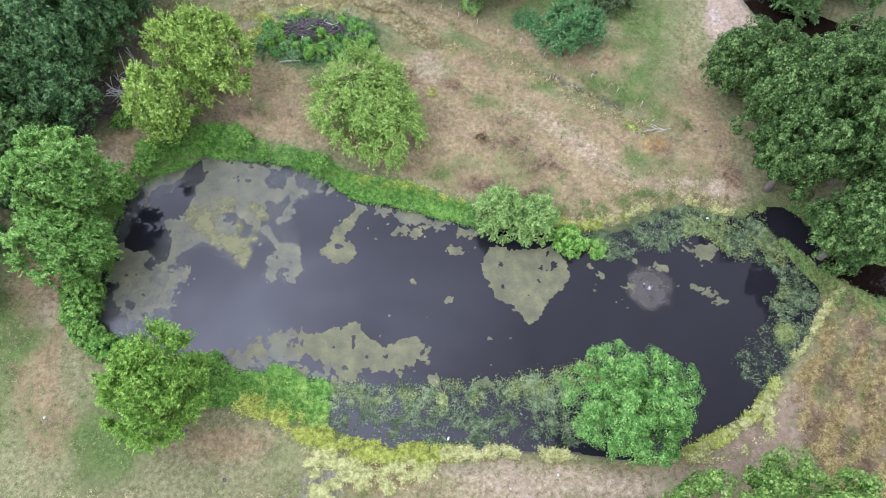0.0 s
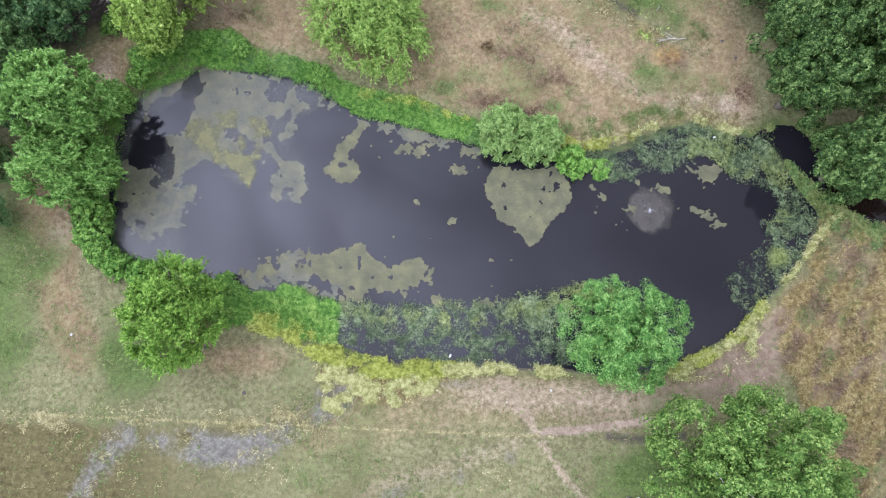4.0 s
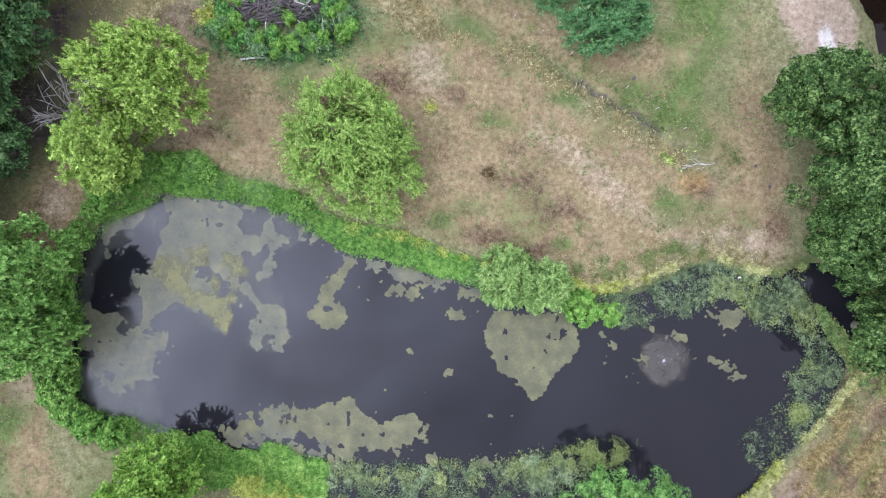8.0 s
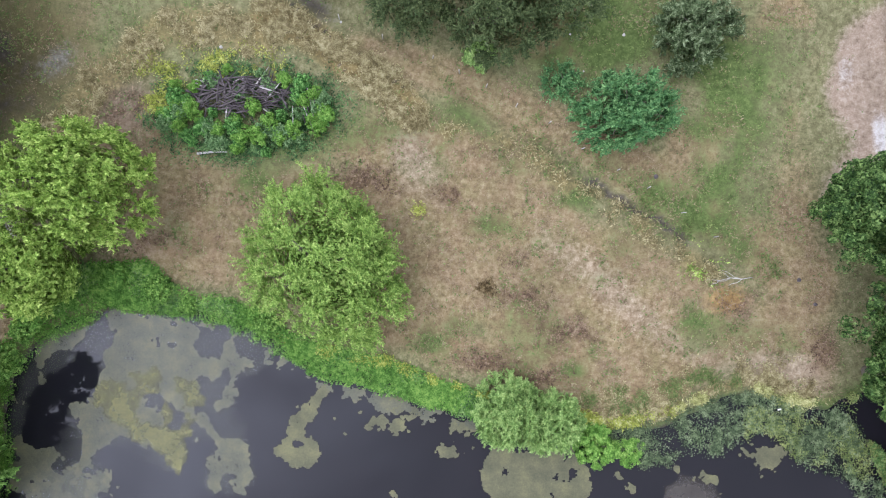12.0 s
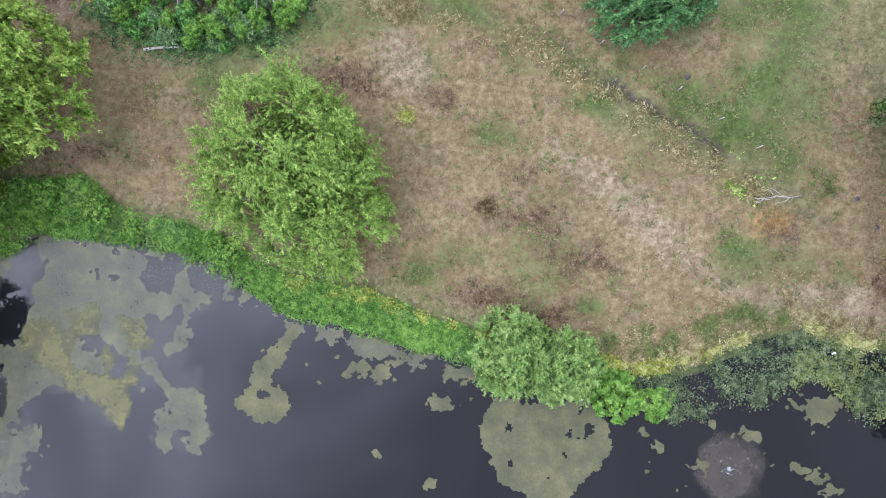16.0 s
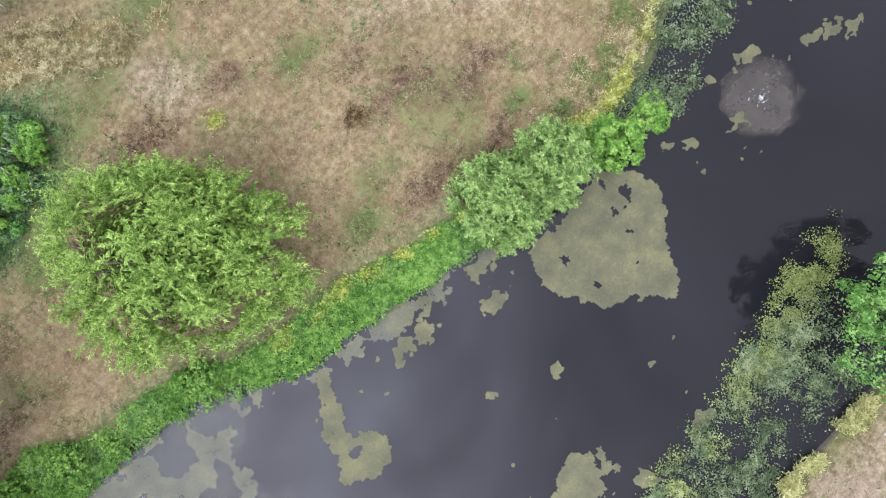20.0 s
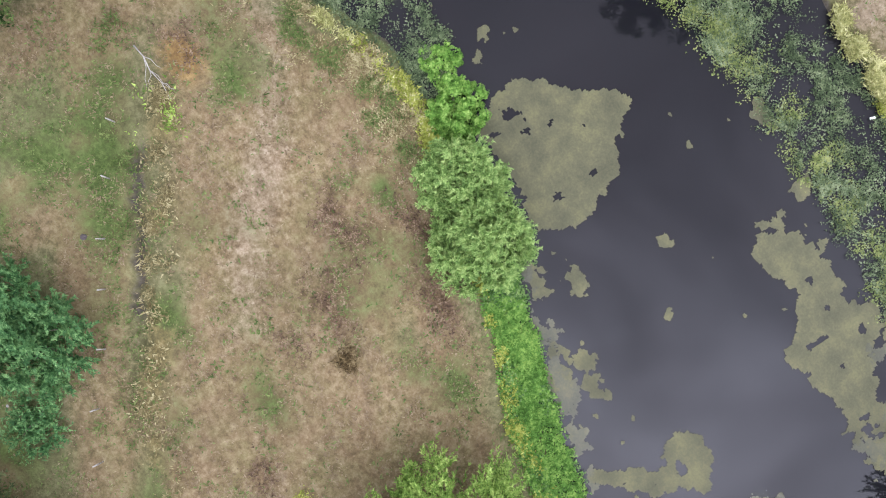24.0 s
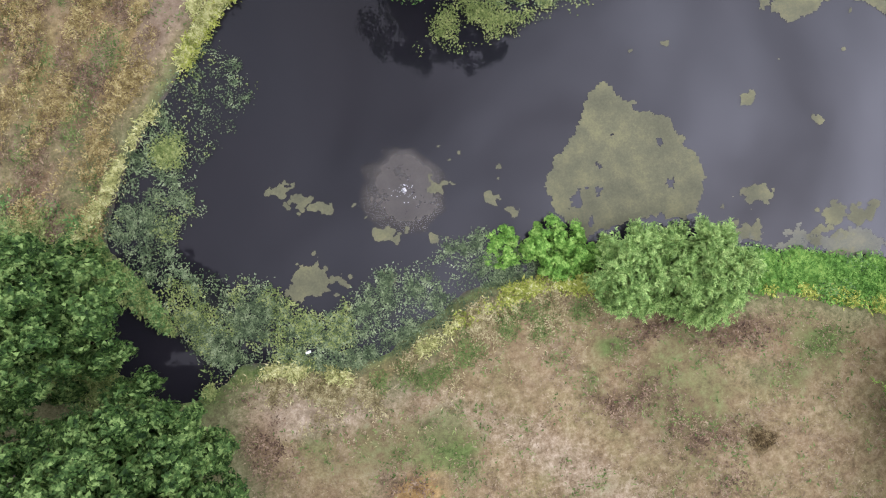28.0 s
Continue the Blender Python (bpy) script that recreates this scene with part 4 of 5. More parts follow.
wood = [tree("forest_tree", -34.4, 41.5, 13, 3.8, M_DARK, "spray", 70, "dark green tree in a dense wood", "tree", "trees of the wood", low=0.2, lobes=60, per=300, leaf=0.165),
        tree("forest_tree", -32.4, 46.6, 11, 3.5, M_DARK, "round", 71, "dark green tree in a dense wood", "tree", "trees of the wood", low=0.2, lobes=56, per=270, leaf=0.165),
        tree("forest_tree", -37.4, 40.8, 10, 3.3, M_HEDGE, "spray", 72, "mid-green tree in a dense wood", "tree", "trees of the wood", low=0.15, lobes=60, per=260, leaf=0.16)]
g = np.random.default_rng(5)
for i, (x, y, s) in enumerate([(-38.5, 37.5, 1), (-37.2, 46.0, 1.05), (-40.5, 51.5, 1.1), (-33.8, 52.6, 0.95), (-43, 43, 1.1), (-36.6, 33.2, 0.8), (-45, 36, 1), (-39, 58, 1), (-46, 50, 1.1), (-33, 59, 0.9), (-41.5, 29, 0.9), (-38, 24.5, 0.62), (-27.5, 61, 0.8), (-50, 60, 1.2), (-52, 42, 1.1), (-37.8, 20.0, 0.5), (-33.6, 37.2, 0.85), (-32.6, 44.6, 0.6), (-30.4, 50.2, 0.6), (-35.4, 49.2, 0.9), (-36.5, 29.2, 0.6)]):
    z = float(ground_height(np.array([x]), np.array([y]))[0])
    copy_thing(wood[(0, 2, 1, 0, 1, 2)[i % 6]], pose(x, y, z, 0, 0, 77 * i) @ Matrix.Scale(s, 4))

# ---- algae ----
def algae(name, ring, mat, label, seed, rag=1.0, holes=0.0, step=0.09, z=0.012, scale=1.5, hole=None, grain=0.9):
    """A floating mat: cells of a fine net that lie inside a ragged outline."""
    ring = spline(ring, True, 4)
    x0, y0 = ring.min(0) - 0.8
    x1, y1 = ring.max(0) + 0.8
    xs, ys = np.arange(x0, x1, step), np.arange(y0, y1, step)
    a, b = np.meshgrid(xs, ys)
    d = area_distance(a, b, ring) + rag * (1.1 * (vnoise(a, b, scale, seed, 3) - 0.5) + 0.8 * (vnoise(a, b, 0.55, seed + 4, 3) - 0.5) + 0.55 * (vnoise(a, b, 0.22, seed + 7, 2) - 0.5))
    d = np.maximum(d, (holes - 0.5) + (0.5 - vnoise(a, b, grain, seed + 9, 5)) * 2.2) if holes else d
    if hole:
        d = np.maximum(d, -area_distance(a, b, spline(hole, True, 4)) - 2.2 * (vnoise(a, b, 0.7, 5, 4) - 0.5))
    d = np.maximum(d, shore_distance(a, b) + 0.15)
    ny_, nx_ = a.shape
    keep = (d[:-1, :-1] + d[1:, :-1] + d[:-1, 1:] + d[1:, 1:]) < 0
    i, j = np.meshgrid(np.arange(nx_ - 1), np.arange(ny_ - 1))
    q = (j * nx_ + i)[keep]
    quads = np.stack([q, q + 1, q + nx_ + 1, q + nx_], 1)
    used, inv = np.unique(quads, return_inverse=True)
    jit = np.random.default_rng(seed).uniform(-0.35, 0.35, (2, len(used))) * step
    v = np.stack([a.ravel()[used] + jit[0], b.ravel()[used] + jit[1], z + 0.01 * vnoise(a.ravel()[used], b.ravel()[used], 0.5, seed)], 1)
    me = indexed(name, v, inv.reshape(-1, 4), mat, True)
    me.attributes.new("thick", "FLOAT", "POINT").data.foreach_set("value", np.clip(-d.ravel()[used] / 0.7, 0, 1).astype(np.float32))
    return tagged(new(name, me), label, "algae mat")


MAT = "olive-green mat of algae floating on dark water"
algae("algae_mat", [(3.2, 23.1), (3.9, 24.6), (4.6, 25.1), (6.5, 24.8), (8.2, 24.9), (9.8, 24.8), (10.6, 22.9), (10.1, 21.4), (9.1, 20.7), (8.2, 19.1), (7.3, 18.1), (6.2, 19.0), (4.9, 20.3), (3.8, 21.8)], M_ALGAE, "diamond-shaped " + MAT, 1, 0.75, 0.02)
algae("algae_mat", [(-12.6, 17.2), (-11.6, 18.1), (-10.4, 17.3), (-7.6, 17.8), (-5.7, 16.7), (-4.2, 16.4), (-2.4, 17.2), (-0.7, 16.0), (-1.6, 14.6), (-4.7, 14.3), (-6.4, 14.2), (-7.6, 13.4), (-9.0, 14.6), (-10.8, 15.5), (-13.0, 15.6)], M_ALGAE, "long ragged " + MAT, 2, 1.1, 0.03)
algae("algae_mat", [(-17.2, 15.0), (-15.1, 16.5), (-12.4, 17.3), (-12.0, 15.6), (-9.2, 14.4), (-9.6, 13.6), (-13.6, 14.5)], M_FILM, "broken grey algae beside the long mat", 9, 1.7, 0.3)
FILM = [(-26.6, 33.4), (-22.7, 34.3), (-14.8, 33.2), (-10.6, 32.2), (-10.4, 31.0), (-12.5, 29.8), (-13.3, 29.0), (-12.4, 25.9), (-11.9, 23.9), (-11.8, 22.8), (-13.4, 21.7), (-15.4, 22.6), (-14.7, 25.3), (-16.6, 25.1), (-17.0, 23.1), (-20.5, 24.8), (-22.5, 24.2), (-21.9, 21.8), (-28.2, 21.7), (-28.6, 25), (-28.2, 30)]
HOLE = [(-23.9, 31.1), (-22.8, 31.3), (-22.4, 28.5), (-24.2, 27.9), (-24.9, 25.2), (-26.7, 24.4), (-27.6, 26.5), (-26.4, 28.9)]
algae("algae_film", FILM, M_HAZE, "thin grey-blue scum over the pond's corner", 93, 1.0, step=0.11, z=0.004, hole=HOLE)
algae("algae_mat", FILM, M_FILM, "broad greyish film of algae on the pond", 3, 1.5, 0.44, step=0.075, z=0.012, hole=HOLE, grain=1.9)
algae("algae_mat", [(-28.9, 19.1), (-27.6, 21.8), (-25.0, 23.2), (-22.3, 23.4), (-21.8, 21.0), (-22.4, 18.8), (-22.2, 16.8), (-24.4, 15.6), (-27.6, 17.4)], M_HAZE, "greyish film of algae by the bank", 4, 0.9)
algae("algae_mat", [(-27.5, 20.5), (-25.0, 23.0), (-22.8, 22.6), (-22.9, 20.0), (-25.5, 18.5)], M_FILM, "broken olive algae by the bank", 6, 1.3, 0.2)
algae("algae_mat", [(-7.0, 29.2), (-7.6, 27.3), (-8.3, 26.3), (-7.4, 24.7), (-8.3, 23.7), (-10.5, 24.4), (-9.9, 25.9), (-8.3, 28.3)], M_ALGAE, "narrow " + MAT, 7, 0.7, 0.03)
algae("algae_mat", [(-20.5, 25.6), (-18.8, 24.7), (-17.0, 23.0), (-16.6, 25.2), (-18.2, 26.2), (-20.2, 26.6)], M_TONGUE, "yellowish tongue of algae at the surface", 8, 0.7, z=0.03)
algae("algae_mat", [(-22.8, 27.6), (-21.5, 29.4), (-18.8, 30.4), (-16.2, 29), (-15.6, 26.6), (-17.2, 25.2), (-20.2, 25.6)], M_TONGUE, "yellowish patches of algae in the grey film", 12, 1.4, 0.47, z=0.022, grain=1.6)
algae("algae_film", [(-11.6, 31.6), (-8.0, 29.8), (-5.5, 29.0), (-2.8, 28.4), (0.6, 27.5), (2.6, 26.9), (2.8, 26.2), (0.4, 26.4), (-2.2, 27.2), (-4.6, 27.9), (-7.6, 28.9), (-10.6, 30.8)], M_FILM, "ragged grey scum along the green bank", 5, 1.4, 0.42)
for i, (x, y, r) in enumerate([(-3.7, 26.6, 0.5), (-2.5, 26.4, 0.35), (0.9, 24.9, 0.45), (-2.5, 22.0, 0.2), (22.3, 24.6, 0.75), (21.2, 25.0, 0.35), (23.3, 25.2, 0.4), (21.4, 21.4, 0.3), (22.4, 20.8, 0.42), (23.1, 20.2, 0.35), (23.0, 20.9, 0.2), (18.5, 23.2, 0.35), (-2.2, 27.6, 0.7), (2.1, 26.5, 0.6), (15.6, 21.4, 0.32), (12.5, 23.4, 0.25), (13.4, 22.6, 0.2), (-15.2, 15.9, 0.6), (-13.6, 16.9, 0.5), (-16.6, 15.4, 0.45), (-11.6, 13.9, 0.6), (-8.4, 12.9, 0.5), (-17.8, 14.9, 0.35), (-0.6, 13.6, 0.5), (3.2, 13.3, 0.4), (18.9, 25.2, 0.25), (16.3, 23.9, 0.25), (0.6, 20.2, 0.22)]):
    algae("algae_patch", [(x + 1.3 * r, y - 0.3 * r), (x + 0.5 * r, y + 0.9 * r), (x - 0.9 * r, y + 0.7 * r), (x - 1.2 * r, y - 0.4 * r), (x, y - 0.9 * r)], M_ALGAE, "small patch of floating algae", 20 + i, 0.4 + 1.5 * r, scale=0.3 + 0.5 * r, step=0.045)

g = np.random.default_rng(8)
for i in range(34):
    x, y = (g.uniform(11.5, 25), g.uniform(19.5, 24)) if i < 14 else (g.uniform(-13, 3), g.uniform(24.5, 29.5)) if i < 24 else (g.uniform(-14, 6), g.uniform(13.6, 19))
    if shore_distance(np.array([x]), np.array([y]))[0] > -0.8 or (x - 17.4) ** 2 + (y - 21.3) ** 2 < 5:
        continue
    r = g.uniform(0.05, 0.12)
    algae("algae_fleck", [(x + 1.5 * r, y), (x + 0.3 * r, y + 0.9 * r), (x - 1.1 * r, y + 0.5 * r), (x - 0.9 * r, y - 0.6 * r), (x + 0.3 * r, y - 0.8 * r)], M_ALGAE, "tiny fleck of floating algae", 120 + i, 0.25, scale=0.15, step=0.03)

algae("weed_mat", [(11.8, 25.9), (14, 25.8), (17.5, 26.9), (21, 28.2), (22.5, 28), (22, 26.8), (20.3, 25.9), (18, 25.2), (14.5, 24.6), (12, 24.7)], M_MAT, "dark green mat of water weed in the shallows", 91, 1.3, 0.05, 0.1)
algae("weed_mat", [(24.5, 27.6), (27, 27), (28.7, 25), (30, 22.6), (31, 20.5), (29.2, 20.6), (28.6, 22.8), (26, 24.4), (24.4, 25.8)], M_MAT, "dark green mat of water weed by the creek", 94, 1.3, 0.05, 0.1)

# ---- growth that nobody could count ----
rng = np.random.default_rng(99)


def scatter(n, x0, x1, y0, y1, weight):
    """Places thrown over a stretch of the plan, kept as weight(x, y) allows."""
    x, y = rng.uniform(x0, x1, n), rng.uniform(y0, y1, n)
    keep = rng.random(n) < weight(x, y)
    return x[keep], y[keep]


def tufts(name, x, y, mat, label, blades=4, length=0.35, width=0.3, rise=0.7, lift=0.0, category="grass", spread=0.15, on_water=False):
    if not on_water:
        dry_land = (x < 28.5) | (ground_height(x, y) > 0.05)
        x, y = x[dry_land], y[dry_land]
    n = len(x)
    k = np.repeat(np.arange(n), blades)
    m = len(k)
    z = np.maximum(ground_height(x, y), 0.0)
    size = rng.uniform(0.6, 1.4, n)[k]
    ang = rng.uniform(0, 2 * np.pi, m)
    way = unit(np.stack([np.cos(ang), np.sin(ang), rise * rng.uniform(0.4, 1.6, m)], 1))
    pos = np.stack([x[k] + rng.normal(0, spread, m), y[k] + rng.normal(0, spread, m), z[k] + lift * rng.random(m)], 1)
    up = unit(np.stack([-np.cos(ang), -np.sin(ang), np.full(m, 1.2)], 1) + 0.2 * rng.normal(size=(m, 3)))
    ln = length * size * rng.uniform(0.6, 1.3, m)
    return tagged(new(name, mesh_from(name, leaves(pos, way, up, ln, ln * width), mat)), label, category, kind="stuff")


def near_shore(lo, hi, soft=0.3):
    return lambda x, y: (lambda d: smooth(lo - soft, lo, d) * (1 - smooth(hi, hi + soft, d)))(shore_distance(x, y))


def field_weight(key, floor=0.0):
    def f(x, y):
        d = shore_distance(x, y)
        c = covers(x, y, d)
        return np.clip(c[key] + floor, 0, 1) * (d > 0.5) * (1 - c["sand"]) * smooth(0.42, 0.6, vnoise(x, y, 0.7, 31)) * 0.8
    return f


x, y = scatter(190000, -38, 36, 0, 60, field_weight("dry"))
tufts("dry_grass", x, y, M_DRY, "short dry brown grass over the field", 3, 0.14, 0.36, 0.5)
x, y = scatter(240000, -42, 40, -12, 60, field_weight("green", 0.12))
tufts("green_grass", x, y, M_GRASS, "short green grass in patches", 3, 0.17, 0.4, 0.5)
x, y = scatter(150000, -45, 48, -14, 60, field_weight("straw"))
tufts("straw_grass", x, y, M_STRAW, "tall straw-coloured dead grass and reeds", 4, 0.2, 0.2, 0.6)


def sides(*boxes):
    """Weight 1 inside any of the boxes (x0, x1, y0, y1)."""
    return lambda x, y: np.clip(sum((smooth(a - 1, a + 1, x) * (1 - smooth(b - 1, b + 1, x)) * smooth(c - 0.5, c + 0.5, y) * (1 - smooth(d - 0.5, d + 0.5, y))) for a, b, c, d in boxes), 0, 1)


def within(x, y, ring, rag=0.6, seed=47, scale=1.2, soft=0.15):
    """Weight 1 inside a ragged outline."""
    return 1 - smooth(-soft, soft, area_distance(x, y, ring) + rag * (vnoise(x, y, scale, seed) - 0.5) * 2)


x, y = scatter(190000, -29, 5, 26, 38, lambda x, y: within(x, y, FAR_BANK, 0.35) * (0.3 + 0.7 * smooth(0.40, 0.54, vnoise(x, y, 0.7, 41))) * np.where(x < -16.5, 0.75, 0.9) * (1 - 0.75 * smooth(-18, -17, x) * (1 - smooth(-13.5, -12, x))))
tufts("waterside_plants", x, y, M_BANK, "lush bright green plants along the pond's edge", 4, 0.13, 0.65, 0.3, 0.3, "plants")
x, y = scatter(50000, -29, 5, 26, 38, lambda x, y: within(x, y, FAR_BANK, 0.5, 104) * smooth(0.5, 0.64, vnoise(x, y, 1.5, 105)))
tufts("waterside_plants", x, y, M_HEDGE, "darker green plants along the pond's edge", 4, 0.12, 0.65, 0.4, 0.35, "plants")
x, y = scatter(80000, -32, -7, 11, 35, lambda x, y: near_shore(-0.4, 1.2)(x, y) * (1 - smooth(33, 34.5, y)) * (0.15 + 0.85 * smooth(0.38, 0.6, vnoise(x, y, 1.3, 42))) * (1 - smooth(-11, -8, x)))
tufts("waterside_plants", x, y, M_BANK, "rank green plants on the pond bank", 5, 0.12, 0.6, 0.5, 0.5, "plants")


def bed(ring, seed, fine=0.55, coarse=2.2, rag=0.5, bare=0.42):
    """Weed in clumps inside an outline, with open water between them."""
    return lambda x, y: within(x, y, ring, rag, seed, 0.9) * smooth(0.46, 0.60, vnoise(x, y, fine, seed + 1, 3)) * (0.12 + 0.88 * smooth(bare, bare + 0.14, vnoise(x, y, coarse, seed + 2, 2)))


def corner(x, y):
    """1 at the pond's overgrown corner by the creek, less along the open shore."""
    return np.clip(0.25 + 0.75 * smooth(21, 23, x) * smooth(19.5, 22, y) + 0.35 * smooth(22, 24, y), 0, 1)


x, y = scatter(95000, 11, 33, 11, 29.5, lambda x, y: bed(EAST_BED, 43, 0.4)(x, y) * corner(x, y) * (0.35 + 0.65 * smooth(20, 22.5, x)))
tufts("water_weed", x, y, M_WEED, "pale grey-green weed floating in shallow water", 4, 0.092, 0.75, 0.2, 0.12, "water plants", on_water=True)
x, y = scatter(130000, 11, 33, 11, 29.5, lambda x, y: bed(EAST_BED, 53, 0.4, 2.6, 0.5, 0.3)(x, y) * (0.6 + 0.4 * smooth(20, 24, y)))
tufts("water_weed", x, y, M_SPECK, "dark grey-green weed in the shallows", 4, 0.088, 0.7, 0.25, 0.12, "water plants", on_water=True)
x, y = scatter(30000, 21, 33, 11, 29, lambda x, y: within(x, y, EAST_BED, 0.6, 97) * smooth(0.52, 0.62, vnoise(x, y, 1.5, 98, 3)) * (0.04 + 0.96 * smooth(19.5, 22, y)) * 0.4)
tufts("water_weed", x, y, M_LILY, "pale yellow-green leafy weed in the shallows", 5, 0.095, 0.75, 0.25, 0.2, "water plants", on_water=True)
x, y = scatter(42000, -11, 14, 7, 15, lambda x, y: bed(SOUTH_BED, 44, 0.45, 1.6, 0.5, 0.36)(x, y) * np.where(y < 10.6, 0.85, 0.4))
tufts("water_weed", x, y, M_SPECK, "grey-green weed standing in shallow water", 5, 0.09, 0.7, 0.25, 0.15, "water plants", on_water=True)
x, y = scatter(36000, -11, 14, 7, 15, lambda x, y: bed(SOUTH_BED, 57, 0.6, 2.0, 0.4, 0.48)(x, y) * (0.25 + 0.75 * smooth(9.5, 11.5, y)) * 0.7)
tufts("water_weed", x, y, M_WEED, "pale leafy weed crowded in shallow water", 5, 0.092, 0.75, 0.25, 0.15, "water plants", on_water=True)
x, y = scatter(9000, 8.5, 15.5, 12.5, 15.8, lambda x, y: spot(x, y, 12.0, 13.9, 2.6, 0.7, 4) * smooth(0.47, 0.58, vnoise(x, y, 0.6, 58, 3)) * 0.8)
tufts("water_weed", x, y, M_LILY, "leafy yellow-green weed in the water beside the tree", 5, 0.095, 0.7, 0.4, 0.35, "water plants", on_water=True)
x, y = scatter(60000, -10, 13, 9, 15, lambda x, y: (spot(x, y, -4.6, 12.1, 2.4, 0.7, -8) + spot(x, y, 0.9, 12.2, 1.5, 0.8) + 0.6 * spot(x, y, 7.3, 12.6, 2.4, 0.8)) * smooth(0.40, 0.58, vnoise(x, y, 0.9, 45, 4)) * 0.8)
tufts("lily_pads", x, y, M_LILY, "pale yellow-green pads crowded on the water", 5, 0.09, 0.8, 0.15, 0.06, "water plants", on_water=True)
x, y = scatter(5200, 27.0, 29.2, 16.4, 18.2, lambda x, y: 0.4 * np.exp(-((x - 28.0) / 0.5) ** 2 - ((y - 17.3) / 0.5) ** 2))
tufts("marsh_plant", x, y, M_LILY, "yellow-green leafy plant standing in the pond", 4, 0.12, 0.6, 0.5, 0.3, "water plants", on_water=True)


def lumps(x, y, seed=49):
    return smooth(0.45, 0.6, vnoise(x, y, 0.8, seed, 2))


def line_of(line, width, seed=46, gaps=0.38, rag=0.3):
    """Growth in a ragged line, with gaps."""
    return lambda x, y: (1 - smooth(width * 0.8, width * 1.2, path_distance(x, y, line) + rag * (vnoise(x, y, 0.8, seed) - 0.5))) * smooth(gaps, gaps + 0.18, vnoise(x, y, 0.9, seed + 1, 2))


x, y = scatter(60000, 8, 27, 26, 31, lambda x, y: np.maximum(line_of(NORTH_LINE, 0.28, 46, 0.38)(x, y), line_of(NORTH_LINE_2, 0.2, 46, 0.38)(x, y)) * smooth(18.5, 10, x + 5 * (vnoise(x, y, 1.0, 48) - 0.5)) * 0.7)
tufts("yellow_weeds", x, y, M_YELLOW, "yellow-green weeds in a line along the bank", 4, 0.15, 0.45, 0.6, 0.3, "plants")
x, y = scatter(60000, 8, 27, 26, 31, lambda x, y: np.maximum(line_of(NORTH_LINE, 0.15, 71, 0.42)(x, y), line_of(NORTH_LINE_2, 0.2, 71, 0.4)(x, y)) * (0.15 + 0.6 * smooth(14, 18, x)))
tufts("bank_reeds", x, y, M_PLUME, "pale straw reeds lining the far bank", 4, 0.18, 0.34, 0.8, 0.4, "plants")
x, y = scatter(130000, 17, 34, 6.5, 22, lambda x, y: np.maximum(line_of(EAST_LINE, 0.2, 76, 0.3, 0.2)(x, y), 0.7 * line_of(EAST_LOOP, 0.4, 78, 0.46)(x, y)) * 0.8)
tufts("bank_reeds", x, y, M_PLUME, "pale straw reeds lining the bank", 4, 0.19, 0.32, 0.8, 0.4, "plants")
x, y = scatter(40000, 18, 27, 6.8, 14, lambda x, y: line_of(EAST_LINE, 0.35, 80, 0.44)(x, y) * (1 - smooth(23, 26, x)) + 0.3 * line_of(EAST_LINE, 0.3, 79, 0.5)(x, y))
tufts("yellow_weeds", x, y, M_YELLOW, "yellow-green weeds among the bank's reeds", 4, 0.16, 0.45, 0.6, 0.35, "plants")
x, y = scatter(60000, -1, 13, 6.5, 9, lambda x, y: line_of(SOUTH_LINE, 0.3, 87, 0.38)(x, y) * 0.8)
tufts("bank_reeds", x, y, M_PLUME, "pale reeds along the near bank", 4, 0.18, 0.32, 0.7, 0.4, "plants")
x, y = scatter(120000, -17, 2, 6.5, 12.5, lambda x, y: line_of(YELLOW_BAND, 0.6, 82, 0.38, 0.8)(x, y) * (0.3 + 0.5 * smooth(-15.5, -12, x)))
tufts("yellow_weeds", x, y, M_YELLOW, "bright yellow-green weeds massed on the bank", 4, 0.15, 0.45, 0.6, 0.3, "plants")
x, y = scatter(110000, -12, 2, 4, 9, lambda x, y: within(x, y, PALE_REEDS, 0.9, 106) * smooth(0.50, 0.60, vnoise(x + 0.5 * y, 2.2 * y - 0.4 * x, 0.8, 107, 2)) * 0.7)
tufts("bank_reeds", x, y, M_PLUME, "matted pale straw reeds on the bank", 4, 0.17, 0.28, 0.7, 0.3, "plants")
x, y = scatter(90000, -22, -8, 9, 16.5, lambda x, y: within(x, y, MARSH, 0.9, 108) * (0.1 + 0.9 * smooth(0.42, 0.56, vnoise(x, y, 0.7, 109))) * 0.8)
tufts("waterside_plants", x, y, M_BANK, "light green plants on the marshy pond bank", 4, 0.12, 0.6, 0.4, 0.2, "plants")
x, y = scatter(36000, -22, -8, 9, 16.5, lambda x, y: within(x, y, MARSH, 0.9, 110) * smooth(0.48, 0.62, vnoise(x, y, 1.1, 111)) * 0.8)
tufts("waterside_plants", x, y, M_WILLOW, "pale yellow-green plants on the marshy bank", 4, 0.12, 0.6, 0.4, 0.2, "plants")
x, y = scatter(130000, 6, 26, 27, 33, lambda x, y: np.exp(-(shore_distance(x, y) / 2.0) ** 2) * smooth(0.5, 0.68, vnoise(x, y, 0.9, 52)) * (shore_distance(x, y) > 0.7) * smooth(8, 12, x) * 0.6)
tufts("bank_weeds", x, y, M_STRAW, "straw-coloured weeds behind the bank", 3, 0.12, 0.4, 0.5, 0.15, "plants")
x, y = scatter(60000, 8, 22, 27, 32, lambda x, y: within(x, y, NORTH_STRIP, 0.7, 118) * smooth(0.45, 0.58, vnoise(x, y, 0.7, 119)) * 0.25)
